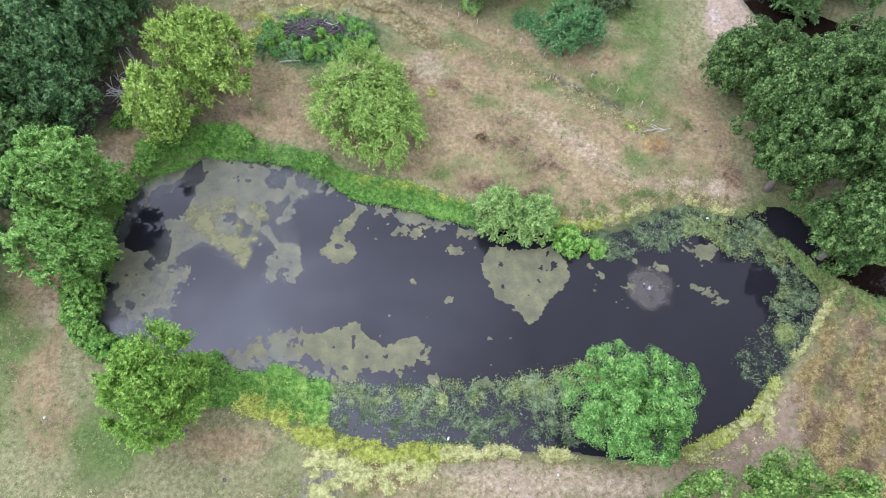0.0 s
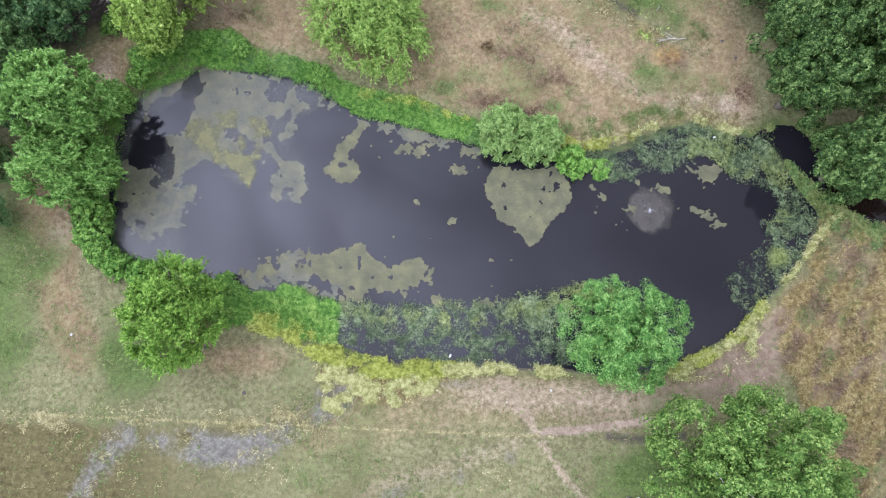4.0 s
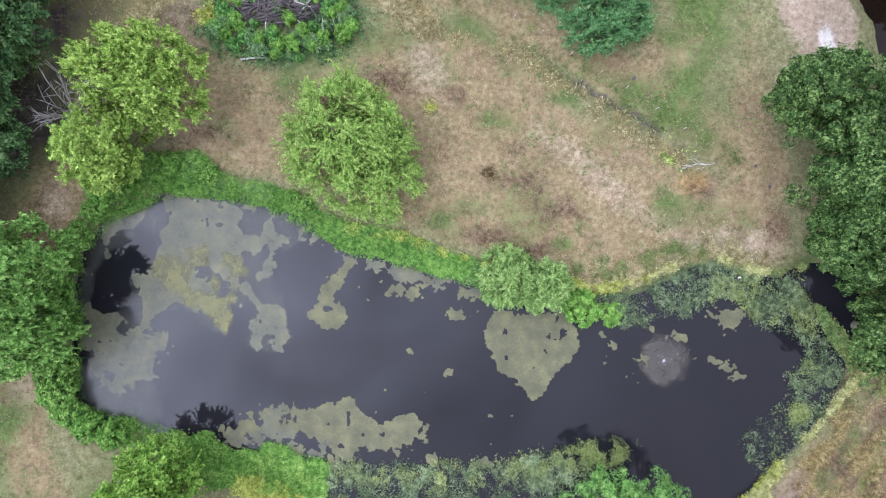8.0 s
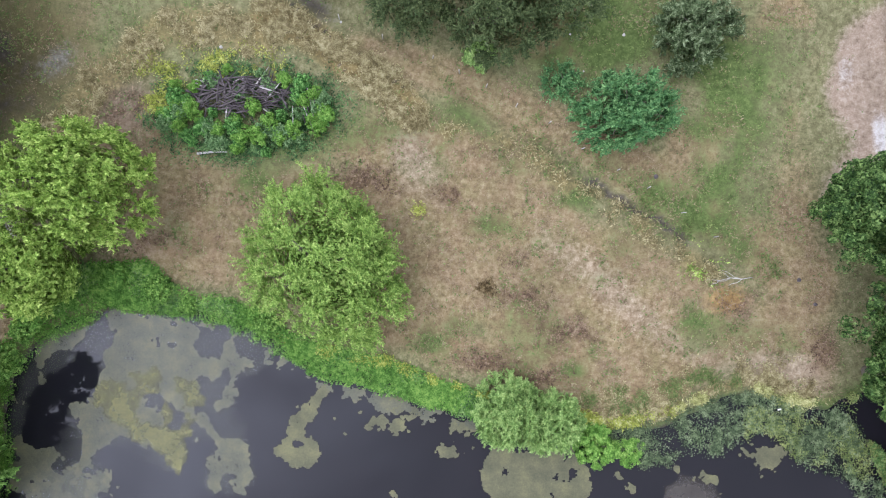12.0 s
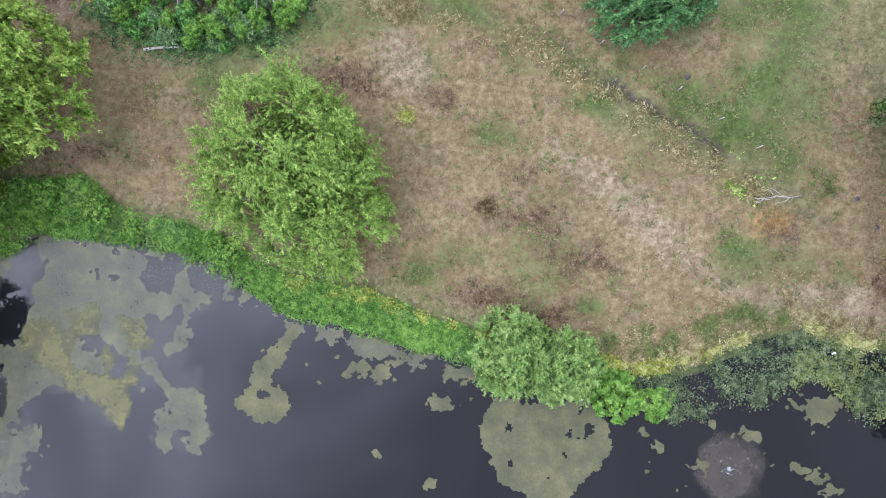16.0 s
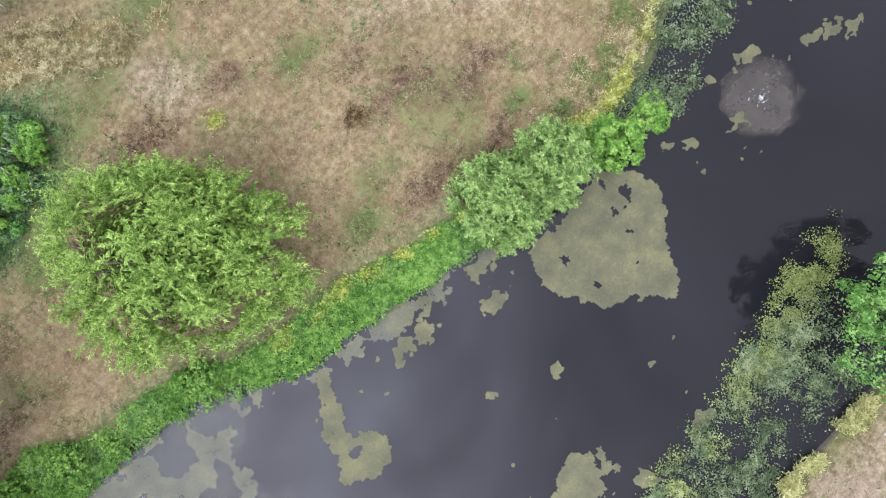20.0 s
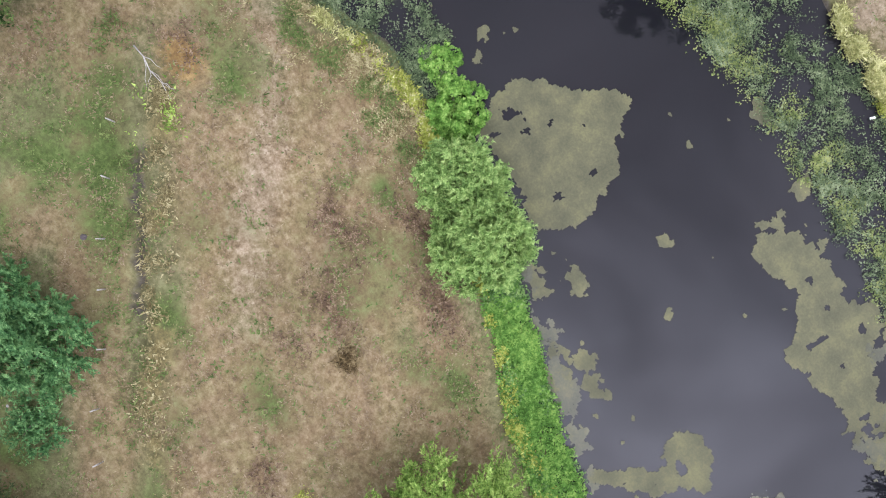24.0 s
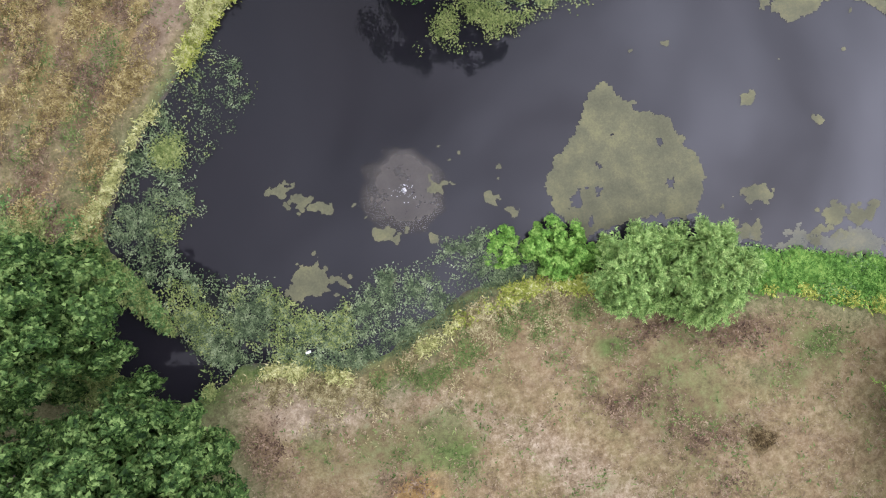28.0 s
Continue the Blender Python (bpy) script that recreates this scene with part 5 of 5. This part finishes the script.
tufts("bank_weeds", x, y, M_GRASS, "olive-green weeds behind the bank", 3, 0.12, 0.4, 0.5, 0.15, "plants")
x, y = scatter(60000, -13, 5, 27, 35, lambda x, y: line_of(BACK_LINE, 0.16, 101, 0.42, 0.5)(x, y))
tufts("yellow_weeds", x, y, M_YELLOW, "yellow-green weeds along the far bank", 4, 0.15, 0.45, 0.6, 0.3, "plants")
x, y = scatter(40000, 28, 37, 18, 29, lambda x, y: strip(x, y, CREEK, 2.6) * (path_distance(x, y, CREEK) > 1.3) * (shore_distance(x, y) > -0.4) * (0.15 + smooth(0.42, 0.62, vnoise(x, y, 0.8, 85))))
tufts("creek_weeds", x, y, M_LILY, "pale green weeds between the creek and the pond", 4, 0.14, 0.6, 0.5, 0.35, "plants")
x, y = scatter(30000, 28, 37, 18, 29, lambda x, y: strip(x, y, CREEK, 3.0) * (path_distance(x, y, CREEK) > 1.2) * (shore_distance(x, y) > -0.4) * smooth(0.42, 0.62, vnoise(x, y, 0.9, 86)))
tufts("creek_weeds", x, y, M_HEDGE, "mid-green weeds between the creek and the pond", 4, 0.14, 0.6, 0.5, 0.4, "plants")
x, y = scatter(90000, -13, 0, 46, 56, lambda x, y: line_of(STRAW_NE, 1.1, 61, 0.42, 1.2)(x, y) * (path_distance(x, y, RUT) > 0.16) * (path_distance(x, y, RUT_2) > 0.13))
tufts("bank_reeds", x, y, M_STRAW, "matted pale straw reeds beside the wet ditch", 4, 0.17, 0.28, 0.5, 0.2, "plants")
x, y = scatter(80000, -27, -9, 44, 56, lambda x, y: line_of(STRAW_NW, 1.3, 62, 0.46, 1.4)(x, y) * 0.6)
tufts("bank_reeds", x, y, M_STRAW, "matted straw grass above the brush pile", 4, 0.16, 0.3, 0.5, 0.2, "plants")
def golden(x, y):
    return within(x, y, GOLD, 0.5, 112) * (area_distance(x, y, GOLD) < 0.3)


x, y = scatter(190000, 24, 46, -10, 24, lambda x, y: golden(x, y) * smooth(0.47, 0.58, streak(x, y, 64, 1.9, 0.8)) * (0.4 + 0.6 * smooth(0.4, 0.6, vnoise(x, y, 4, 113))) * 0.75)
tufts("golden_grass", x, y, M_GOLD, "tall golden dead grass in clumps", 4, 0.15, 0.32, 0.6, 0.3)
x, y = scatter(120000, 24, 46, -10, 24, lambda x, y: golden(x, y) * smooth(0.52, 0.62, streak(x, y, 65, 1.6, 0.7)) * 0.5)
tufts("golden_grass", x, y, M_RUST, "rusty brown dead weeds among golden grass", 4, 0.14, 0.34, 0.6, 0.25)
x, y = scatter(70000, 24, 46, -10, 24, lambda x, y: golden(x, y) * smooth(0.58, 0.66, streak(x, y, 66, 1.6, 0.9)) * 0.5)
tufts("golden_grass", x, y, M_GRASS, "olive-green grass among golden grass", 4, 0.14, 0.34, 0.6, 0.2)
x, y = scatter(30000, -42, -8, 0, 6, lambda x, y: np.exp(-((y - 3.6 - 0.3 * np.sin(0.4 * x)) / 0.7) ** 2) * lumps(x, y, 65) * smooth(0.40, 0.65, vnoise(x, y, 3, 66)) * 0.8)
tufts("yellow_tufts", x, y, M_REED, "pale yellow weeds along the old fence line", 6, 0.12, 0.4, 0.5, 0.1, "plants")
x, y = scatter(26000, -44, 6, -14, 3, lambda x, y: smooth(0.66, 0.76, vnoise(x, y, 0.8, 67, 2)) * 0.25)
tufts("weed_tufts", x, y, M_REED, "scattered pale tufts on the lower pasture", 6, 0.11, 0.4, 0.4, 0.05, "plants")
x, y = scatter(140000, -23, 27, 28, 49, lambda x, y: (area_distance(x, y, FIELD) < 0.5) * smooth(0.42, 0.62, vnoise(x, y, 0.6, 68, 3)) * np.clip(covers(x, y, shore_distance(x, y))["rust"] - 0.1, 0, 1))
tufts("brown_weeds", x, y, M_RUST, "rusty brown dead weeds over the field", 4, 0.16, 0.4, 0.7, 0.1, "plants")

x, y = scatter(60000, 0, 23, 35, 50, lambda x, y: strip(x, y, DITCH_EDGE, 0.7) * lumps(x, y, 72) * (0.4 + smooth(9, 12, x)) * 0.22)
tufts("ditch_grass", x, y, M_STRAW, "straw-coloured grass along the dry ditch", 4, 0.2, 0.3, 0.7, 0.25)
x, y = scatter(9000, 15, 21, 35, 40, lambda x, y: spot(x, y, 17.6, 37.6, 0.9, 0.6, -35) * lumps(x, y, 89))
tufts("lime_weeds", x, y, M_LIME, "lime-green weeds beside the fallen branch", 4, 0.16, 0.45, 0.6, 0.2, "plants")
x, y = scatter(40000, 0, 23, 35, 50, lambda x, y: strip(x - 0.5, y - 0.6, DITCH, 0.9) * lumps(x, y, 73) * smooth(0.4, 0.6, vnoise(x, y, 2.5, 88)) * 0.35)
tufts("ditch_grass", x, y, M_GRASS, "dark green weeds along the dry ditch", 4, 0.2, 0.3, 0.7, 0.2)

x, y = scatter(30000, -34, -6, -14, 8, lambda x, y: strip(x, y, WASH, 1.3) * smooth(0.56, 0.7, vnoise(x, y, 1.0, 100, 2)) * 0.6)
tufts("wash_weeds", x, y, M_REED, "pale weeds along the silty wash", 6, 0.12, 0.4, 0.5, 0.1, "plants")
u = rng.uniform(0, 1, 4200)
u = u[vnoise(60 * u, 0 * u, 2.0, 81) > 0.42]
x, y = -42 + 52 * u, 4.3 - 1.8 * u + rng.normal(0, 0.05, len(u))
tufts("mown_edge", x, y, M_REED, "straight line of uncut grass along an old fence line", 3, 0.07, 0.4, 0.5, spread=0.06)

# ---- brush pile ----
bz = float(ground_height(np.array([-13.0]), np.array([48.0]))[0])
pile = empty("brush_pile", -13.0, 48.2, bz, "heap of grey dead branches ringed by green bushes", "brush pile")
for k in range(170):
    a, rr = rng.uniform(0, 2 * math.pi), rng.random() ** 0.5
    px, py, ln = 3.3 * rr * math.cos(a), 1.25 * rr * math.sin(a) + 0.35, rng.uniform(0.6, 2.2)
    t = rng.normal(0, 0.7)
    e = Vector((math.cos(t), math.sin(t), rng.normal(0, 0.12))) * ln / 2
    c = Vector((px, py, 0.25 + 0.5 * (1 - rr) + 0.2 * rng.random()))
    part("branch", tube([c - e, c + Vector((0, 0, 0.06)), c + e], [0.06, 0.05, 0.02], 5), M_DEAD if k % 17 == 0 else M_BRUSH, pile)
for k in range(7):
    t, px, py = rng.normal(1.2, 0.7), 4.3 + rng.normal(0, 0.5), -0.6 + rng.normal(0, 0.5)
    e = Vector((math.cos(t), math.sin(t), 0.1)) * rng.uniform(0.5, 1.0)
    c = Vector((px, py, 0.7))
    part("branch", tube([c - e, c + Vector((0, 0, 0.06)), c + e], [0.05, 0.04, 0.015], 5), M_DEAD if k % 3 == 0 else M_BRUSH, pile)
ROUND = "low leafy green bush round the brush pile"
bushes = [tree("bush", -13 + 5.6, 47.2, 1.0, 0.75, M_ELDER, "round", 200, ROUND, "bush", "bushes round the brush pile", low=0.02, lobes=14, per=90, leaf=0.11),
          tree("bush", -13 - 4.6, 47.0, 0.9, 0.7, M_EMERALD, "round", 201, ROUND, "bush", "bushes round the brush pile", low=0.02, lobes=14, per=90, leaf=0.11),
          tree("bush", -13 + 3.0, 45.8, 0.9, 0.7, M_PALE, "round", 202, "pale grey-green bush round the brush pile", "bush", "bushes round the brush pile", low=0.02, lobes=14, per=90, leaf=0.11)]
for k in range(84):
    a, f = 2.39996 * k, math.sqrt((k + 0.5) / 84)
    px, py = 5.7 * f * math.cos(a), 2.7 * f * math.sin(a)
    bare = (px / 3.4) ** 2 + ((py - 0.6) / 1.3) ** 2
    if bare < 1 and k % 6:
        continue
    if py > 1.5 and px < 1 and k % 2:
        continue
    copy_thing(bushes[(0, 1, 0, 2, 0, 1, 2)[k % 7]], pose(-12.8 + px + rng.normal(0, 0.25), 47.5 + py + rng.normal(0, 0.2), bz - 0.05, 0, 0, 50 * k) @ Matrix.Diagonal((*[rng.uniform(0.5, 0.95)] * 2, rng.uniform(0.8, 1.5), 1)))
x, y = scatter(60000, -20, -5, 43, 52, lambda x, y: np.exp(-(((x + 12.8) / 6.3) ** 2 + ((y - 47.5) / 3.2) ** 2) ** 3) * smooth(0.4, 0.6, vnoise(x, y, 0.9, 74)) * (1 - spot(x, y, -12.8, 48.3, 2.8, 1.2)) * 0.45)
tufts("undergrowth", x, y, M_DARK, "dark green weeds under the bushes of the brush pile", 4, 0.14, 0.5, 0.5, 0.15, "plants")
x, y = scatter(40000, -20, -6, 47, 54, lambda x, y: (spot(x, y, -14.5, 50.6, 3.0, 0.9) + spot(x, y, -18.6, 48.6, 1.2, 1.8)) * lumps(x, y, 75) * 0.3)
tufts("yellow_weeds", x, y, M_YELLOW, "yellow-green weeds behind the brush pile", 4, 0.15, 0.45, 0.5, 0.2, "plants")

BUSHY = [(-29.6, 37.6, 0.9), (-27.2, 32.8, 0.8), (-28.4, 30.9, 0.9), (-26.4, 33.9, 1.1), (-25.0, 35.3, 1.0), (-21.2, 36.4, 0.9), (-18.2, 35.6, 0.8), (-16.4, 34.5, 0.55), (-11.0, 33.3, 0.75), (-11.8, 33.9, 0.6),
         (-29.6, 26.2, 1.3), (-29.7, 24.6, 1.1), (-29.9, 20.8, 1.4), (-29.6, 18.8, 1.3), (-29.0, 17.4, 1.1), (-27.4, 16.0, 1.2), (-25.4, 15.4, 1.2), (-18.4, 15.0, 0.8), (-17.6, 14.3, 0.6)]
bank_bushes = [tree("bank_bush", -28.8, 30.2, 1.5, 1.1, M_BRIGHT, "round", 210, "leafy green bush on the pond bank", "bush", "bushes on the bank", low=0.02, lobes=23, per=130, leaf=0.13),
               tree("bank_bush", -26.6, 34.2, 1.3, 1.0, M_BANK, "round", 211, "dark leafy bush on the pond bank", "bush", "bushes on the bank", low=0.02, lobes=20, per=130, leaf=0.13)]
for k, (x, y, f) in enumerate(BUSHY):
    z = max(0.0, float(ground_height(np.array([x]), np.array([y]))[0]))
    copy_thing(bank_bushes[(k * 2 + k // 3) % 2], pose(x, y, z, 0, 0, 61 * k) @ Matrix.Scale(f, 4))

# ---- fountain ----
fz = empty("fountain", 17.4, 21.3, 0.0, "small bubbling aerator fountain in the pond", "fountain")
disc = algae("ripple_disc", [(17.4 + 2.1 * math.cos(0.524 * k), 21.3 + 2.1 * math.sin(0.524 * k)) for k in range(12)], M_RIPPLE, "stirred muddy water round the jet", 77, 0.5, z=0.006, scale=0.8)
disc.parent = fz
disc.matrix_parent_inverse = Matrix.Translation((-17.4, -21.3, 0))
del disc["category"]
drops = bmesh.new()
for k in range(46):
    r_, a = abs(rng.normal(0, 0.4)), rng.uniform(0, 6.28)
    bmesh.ops.create_icosphere(drops, subdivisions=1, radius=rng.uniform(0.010, 0.024), matrix=Matrix.Translation((r_ * math.cos(a), r_ * math.sin(a), max(0.03, 0.55 - r_ * 0.9) * rng.random() + 0.02)))
tagged(part("spray", drops, M_FOAM, fz, "white drops of spray"), kind="stuff")
part("nozzle", tube([(0, 0, -0.3), (0, 0, 0.04), (0, 0, 0.10)], [0.12, 0.12, 0.05], 12), M_GREY, fz)

# ---- trailer, vehicles, posts, wood ----
pt = empty("pink_trailer", 10.3, -6.8, 0.6, "long faded pink trailer with a flat roof", "trailer", turn=1.5)
part("body", box(7.7, 2.1, 2.1, (0, 0, 1.3), 0.22), M_PINK, pt)
part("roof", box(7.6, 2.1, 0.12, (0, 0, 2.38), 0.05), M_PINK, pt, "sun-faded pink roof")
for k in range(3):
    part("roof_rib", box(0.06, 2.05, 0.05, (-3.6 + 0.28 * k, 0, 2.465), 0.01), M_WHITE, pt, "white roof rib")
for k in range(6):
    part("roof_vent", box(0.16, 0.3, 0.1, (0.2 + 0.27 * k, 0.45 - 0.03 * k, 2.48), 0.03), M_WHITE, pt, "white roof vent")
for sx in (-2.6, 2.6):
    for sy in (-0.95, 0.95):
        bm = bmesh.new()
        bmesh.ops.create_cone(bm, cap_ends=True, segments=18, radius1=0.38, radius2=0.38, depth=0.24, matrix=Matrix.Translation((sx, sy, 0.3)) @ Matrix.Rotation(math.pi / 2, 4, "X"))
        w = part("wheel", bm, M_RUBBER, pt)
        bm = bmesh.new()
        bmesh.ops.create_cone(bm, cap_ends=True, segments=14, radius1=0.2, radius2=0.16, depth=0.26, matrix=Matrix.Translation((sx, sy * 1.02, 0.3)) @ Matrix.Rotation(math.pi / 2, 4, "X"))
        part("hub", bm, M_GREY, w, "grey steel hub")
ac = empty("white_shed", 7.5, -5.0, 0.6, "white lean-to box beside the pink trailer", "shed", turn=2)
part("body", box(2.0, 0.8, 1.5, (0, 0, 0.75), 0.04), M_WHITE, ac)
part("lid", box(2.1, 0.9, 0.08, (0, 0, 1.55), 0.03), M_WHITE, ac)
ct = empty("cargo_trailer", 14.4, -2.9, 0.5, "small white enclosed cargo trailer on grass", "trailer", turn=14)
bm = box(2.1, 1.5, 1.5, (0, 0, 1.0), 0.06)
for v in bm.verts:
    if v.co.x < -0.9:
        v.co.y *= 0.55
part("body", bm, M_WHITE, ct)
part("tongue", tube([(-1.0, 0, 0.45), (-1.9, 0, 0.45)], [0.05, 0.04], 6), M_GREY, ct)
for sy in (-0.82, 0.82):
    bm = bmesh.new()
    bmesh.ops.create_cone(bm, cap_ends=True, segments=18, radius1=0.3, radius2=0.3, depth=0.18, matrix=Matrix.Translation((0.2, sy, 0.3)) @ Matrix.Rotation(math.pi / 2, 4, "X"))
    w = part("wheel", bm, M_RUBBER, ct)
    bm = bmesh.new()
    bmesh.ops.create_cone(bm, cap_ends=True, segments=14, radius1=0.15, radius2=0.12, depth=0.2, matrix=Matrix.Translation((0.2, sy * 1.02, 0.3)) @ Matrix.Rotation(math.pi / 2, 4, "X"))
    part("hub", bm, M_GREY, w, "grey steel hub")
part("roof_seam", box(2.12, 0.05, 0.03, (0, 0, 1.765), 0.008), M_GREY, ct, "grey roof seam")
part("hitch", box(0.16, 0.12, 0.12, (-1.95, 0, 0.45), 0.03), M_GREY, ct)
bz2 = empty("white_shed", 3.2, -10.6, 0.5, "small white roofed shed on grass", "shed", turn=25)
part("body", box(1.9, 1.5, 1.6, (0, 0, 0.8), 0.03), M_WHITE, bz2)
part("roof", box(2.1, 1.7, 0.1, (0, 0, 1.66), 0.03), M_WHITE, bz2)


def plank(x, y, turn, ln, w, mat, name, label):
    z = float(ground_height(np.array([x]), np.array([y]))[0])
    ob = part(name, box(ln, w, 0.06, (0, 0, 0.06), 0.01), mat, None)
    ob.matrix_basis = pose(x, y, z, 0, 0, turn)
    return tagged(ob, label, "board")


plank(19.5, -9.8, -70, 2.2, 0.3, M_WHITE, "board", "white board lying on the grass")
for k in range(3):
    plank(24.1 + 0.22 * k, 60.8, 95 - 4 * k, 2.2, 0.16, M_WHITE, "board", "white board lying on the grass")
for k in range(4):
    plank(28.5 + 0.3 * k, 59.6, 130 + 4 * k, 2.4, 0.14, M_DEAD, "board", "grey weathered board on the ground")

POSTS = [(-0.2, 51.2), (1.6, 50.2), (3.4, 49.3), (5.4, 48.0), (7.6, 46.9), (9.8, 45.2), (12.2, 43.8), (14.2, 42.6), (-6.5, 53.8), (-3.6, 52.6), (16.5, 41.0), (18.6, 39.4)]
for x, y in POSTS:
    z = float(ground_height(np.array([x]), np.array([y]))[0])
    p = part("fence_post", tube([(0, 0, -0.2), (0.02, 0, 0.45), (0.03, 0.01, 0.8)], [0.04, 0.036, 0.034], 7), M_DEAD, None)
    p.matrix_basis = pose(x, y, z, rng.normal(0, 3), rng.normal(0, 3), 0)
    tagged(p, "pale weathered wooden fence post", "fence post", "posts along the ditch")

fb = empty("fallen_branch", 19.5, 36.6, 0.9, "bleached fallen branch lying on grass", "branch")
stem = [(1.6, 0.15, 0.05), (0.9, 0.02, 0.12), (0.2, 0.10, 0.10), (-0.6, -0.08, 0.14), (-1.4, -0.02, 0.08)]
part("stem", tube(stem, [0.035, 0.03, 0.026, 0.018, 0.008], 6), M_DEAD, fb)
for (x, y, z), a0, ln in [(stem[1], 2.75, 1.5), (stem[1], 3.6, 1.1), (stem[2], 3.45, 1.3), (stem[2], 2.6, 0.7), (stem[3], 3.7, 0.7)]:
    bend = Vector((math.cos(a0), math.sin(a0), 0.08)) * ln
    side = Vector((-math.sin(a0), math.cos(a0), 0)) * 0.07
    part("twig", tube([(x, y, z), Vector((x, y, z)) + bend * 0.35 + side, Vector((x, y, z)) + bend * 0.7 - side * 0.6, Vector((x, y, z)) + bend], [0.018, 0.015, 0.011, 0.005], 5), M_DEAD, fb)
snag = empty("dead_shrub", -28.8, 40.2, 0.6, "bare grey dead shrub at the wood's edge", "shrub")
for k in range(12):
    a, ln, el = 0.52 * k + rng.normal(0, 0.2), rng.uniform(2.4, 4.0), rng.uniform(0.6, 1.2)
    tip = Vector((math.cos(a) * math.cos(el), math.sin(a) * math.cos(el), math.sin(el))) * ln
    part("stem", tube([(0, 0, -0.1), tip * 0.5 + Vector((0, 0, 0.15)), tip], [0.06, 0.045, 0.02], 5), M_DEAD, snag)
    for j in range(12):
        u = rng.uniform(0.35, 1.0)
        e = (tip.normalized() + Vector(rng.normal(0, 0.7, 3))).normalized() * rng.uniform(0.6, 1.5)
        part("twig", tube([tip * u, tip * u + e * 0.5 + Vector((0, 0, 0.08)), tip * u + e], [0.03, 0.022, 0.012], 4), M_DEAD, snag)
x, y = 3.5 + rng.normal(0, 0.26, 46), 35.8 + rng.normal(0, 0.2, 46)
tufts("dead_weed_clump", x, y, leaf_material("dark_dead_weed", (0.05, 0.035, 0.015), (0.13, 0.09, 0.04), (0.30, 0.23, 0.12)), "dark clump of dead weed stalks", 9, 0.26, 0.2, 0.8, category="plants")

x, y = -1.0 + rng.normal(0, 0.22, 60), 41.0 + rng.normal(0, 0.2, 60)
tufts("yellow_weed_clump", x, y, M_YELLOW, "small clump of yellow weeds on dry grass", 6, 0.13, 0.35, 0.6, category="plants")
for cx, cy, n in [(1.0, 42.2, 60), (5.2, 37.6, 70), (6.3, 35.4, 50), (2.0, 30.9, 50), (-5.2, 43.4, 60)]:
    x, y = cx + rng.normal(0, 0.55, n), cy + rng.normal(0, 0.4, n)
    tufts("brown_weed_clump", x, y, M_RUST, "loose patch of brown dead weeds", 5, 0.15, 0.3, 0.6, category="plants")


def stone(x, y, r, mat, name, label, category, z=None, flat=0.6):
    z = float(ground_height(np.array([x]), np.array([y]))[0]) if z is None else z
    bm = bmesh.new()
    bmesh.ops.create_icosphere(bm, subdivisions=2, radius=r)
    for v in bm.verts:
        v.co *= 1 + 0.35 * noise.noise(v.co * (1.6 / r) + Vector((x, y, 0)))
        v.co.z *= flat
    ob = part(name, bm, mat, None)
    ob.matrix_basis = pose(x, y, z + 0.25 * r * flat, 0, 0, 37 * x)
    return tagged(ob, label, category)


for x, y, r in [(-14.4, 51.8, 0.22), (-10.2, 50.3, 0.2), (-10.1, 49.8, 0.14), (12.6, 52.9, 0.2), (9.0, 52.9, 0.14), (9.9, 50.4, 0.12), (-6.4, 53.6, 0.16), (5.0, 5.2, 0.14), (8.6, 6.2, 0.2), (-30.6, 10.4, 0.22)]:
    stone(x, y, 0.55 * r, M_DEAD, "stone", "small pale stone lying on the grass", "stone")
for x, y, r in [(14.8, 43.4, 0.16), (24.3, 36.6, 0.14), (25.4, 35.0, 0.14), (-16.2, 5.8, 0.16), (-19.6, 9.4, 0.12)]:
    stone(x, y, r, M_BRUSH, "clod", "small dark clod on dry ground", "clod")
for x, y, t in [(23.3, 27.9, 10), (0.4, 8.9, 70)]:
    ob = part("litter", box(0.26, 0.11, 0.03, (0, 0, 0.12), 0.01), M_WHITE, None)
    ob.matrix_basis = pose(x, y, 0.0, 4, 3, t)
    tagged(ob, "piece of white litter among water weeds", "litter")
log = part("log", tube([(-1.0, 0, 0.08), (0.1, 0.06, 0.1), (1.0, 0, 0.08)], [0.09, 0.08, 0.06], 8), M_DEAD, None)
log.matrix_basis = pose(-14.9, 44.7, float(ground_height(np.array([-14.9]), np.array([44.7]))[0]), 0, 0, 4)
tagged(log, "pale barkless log lying by the brush pile", "log")
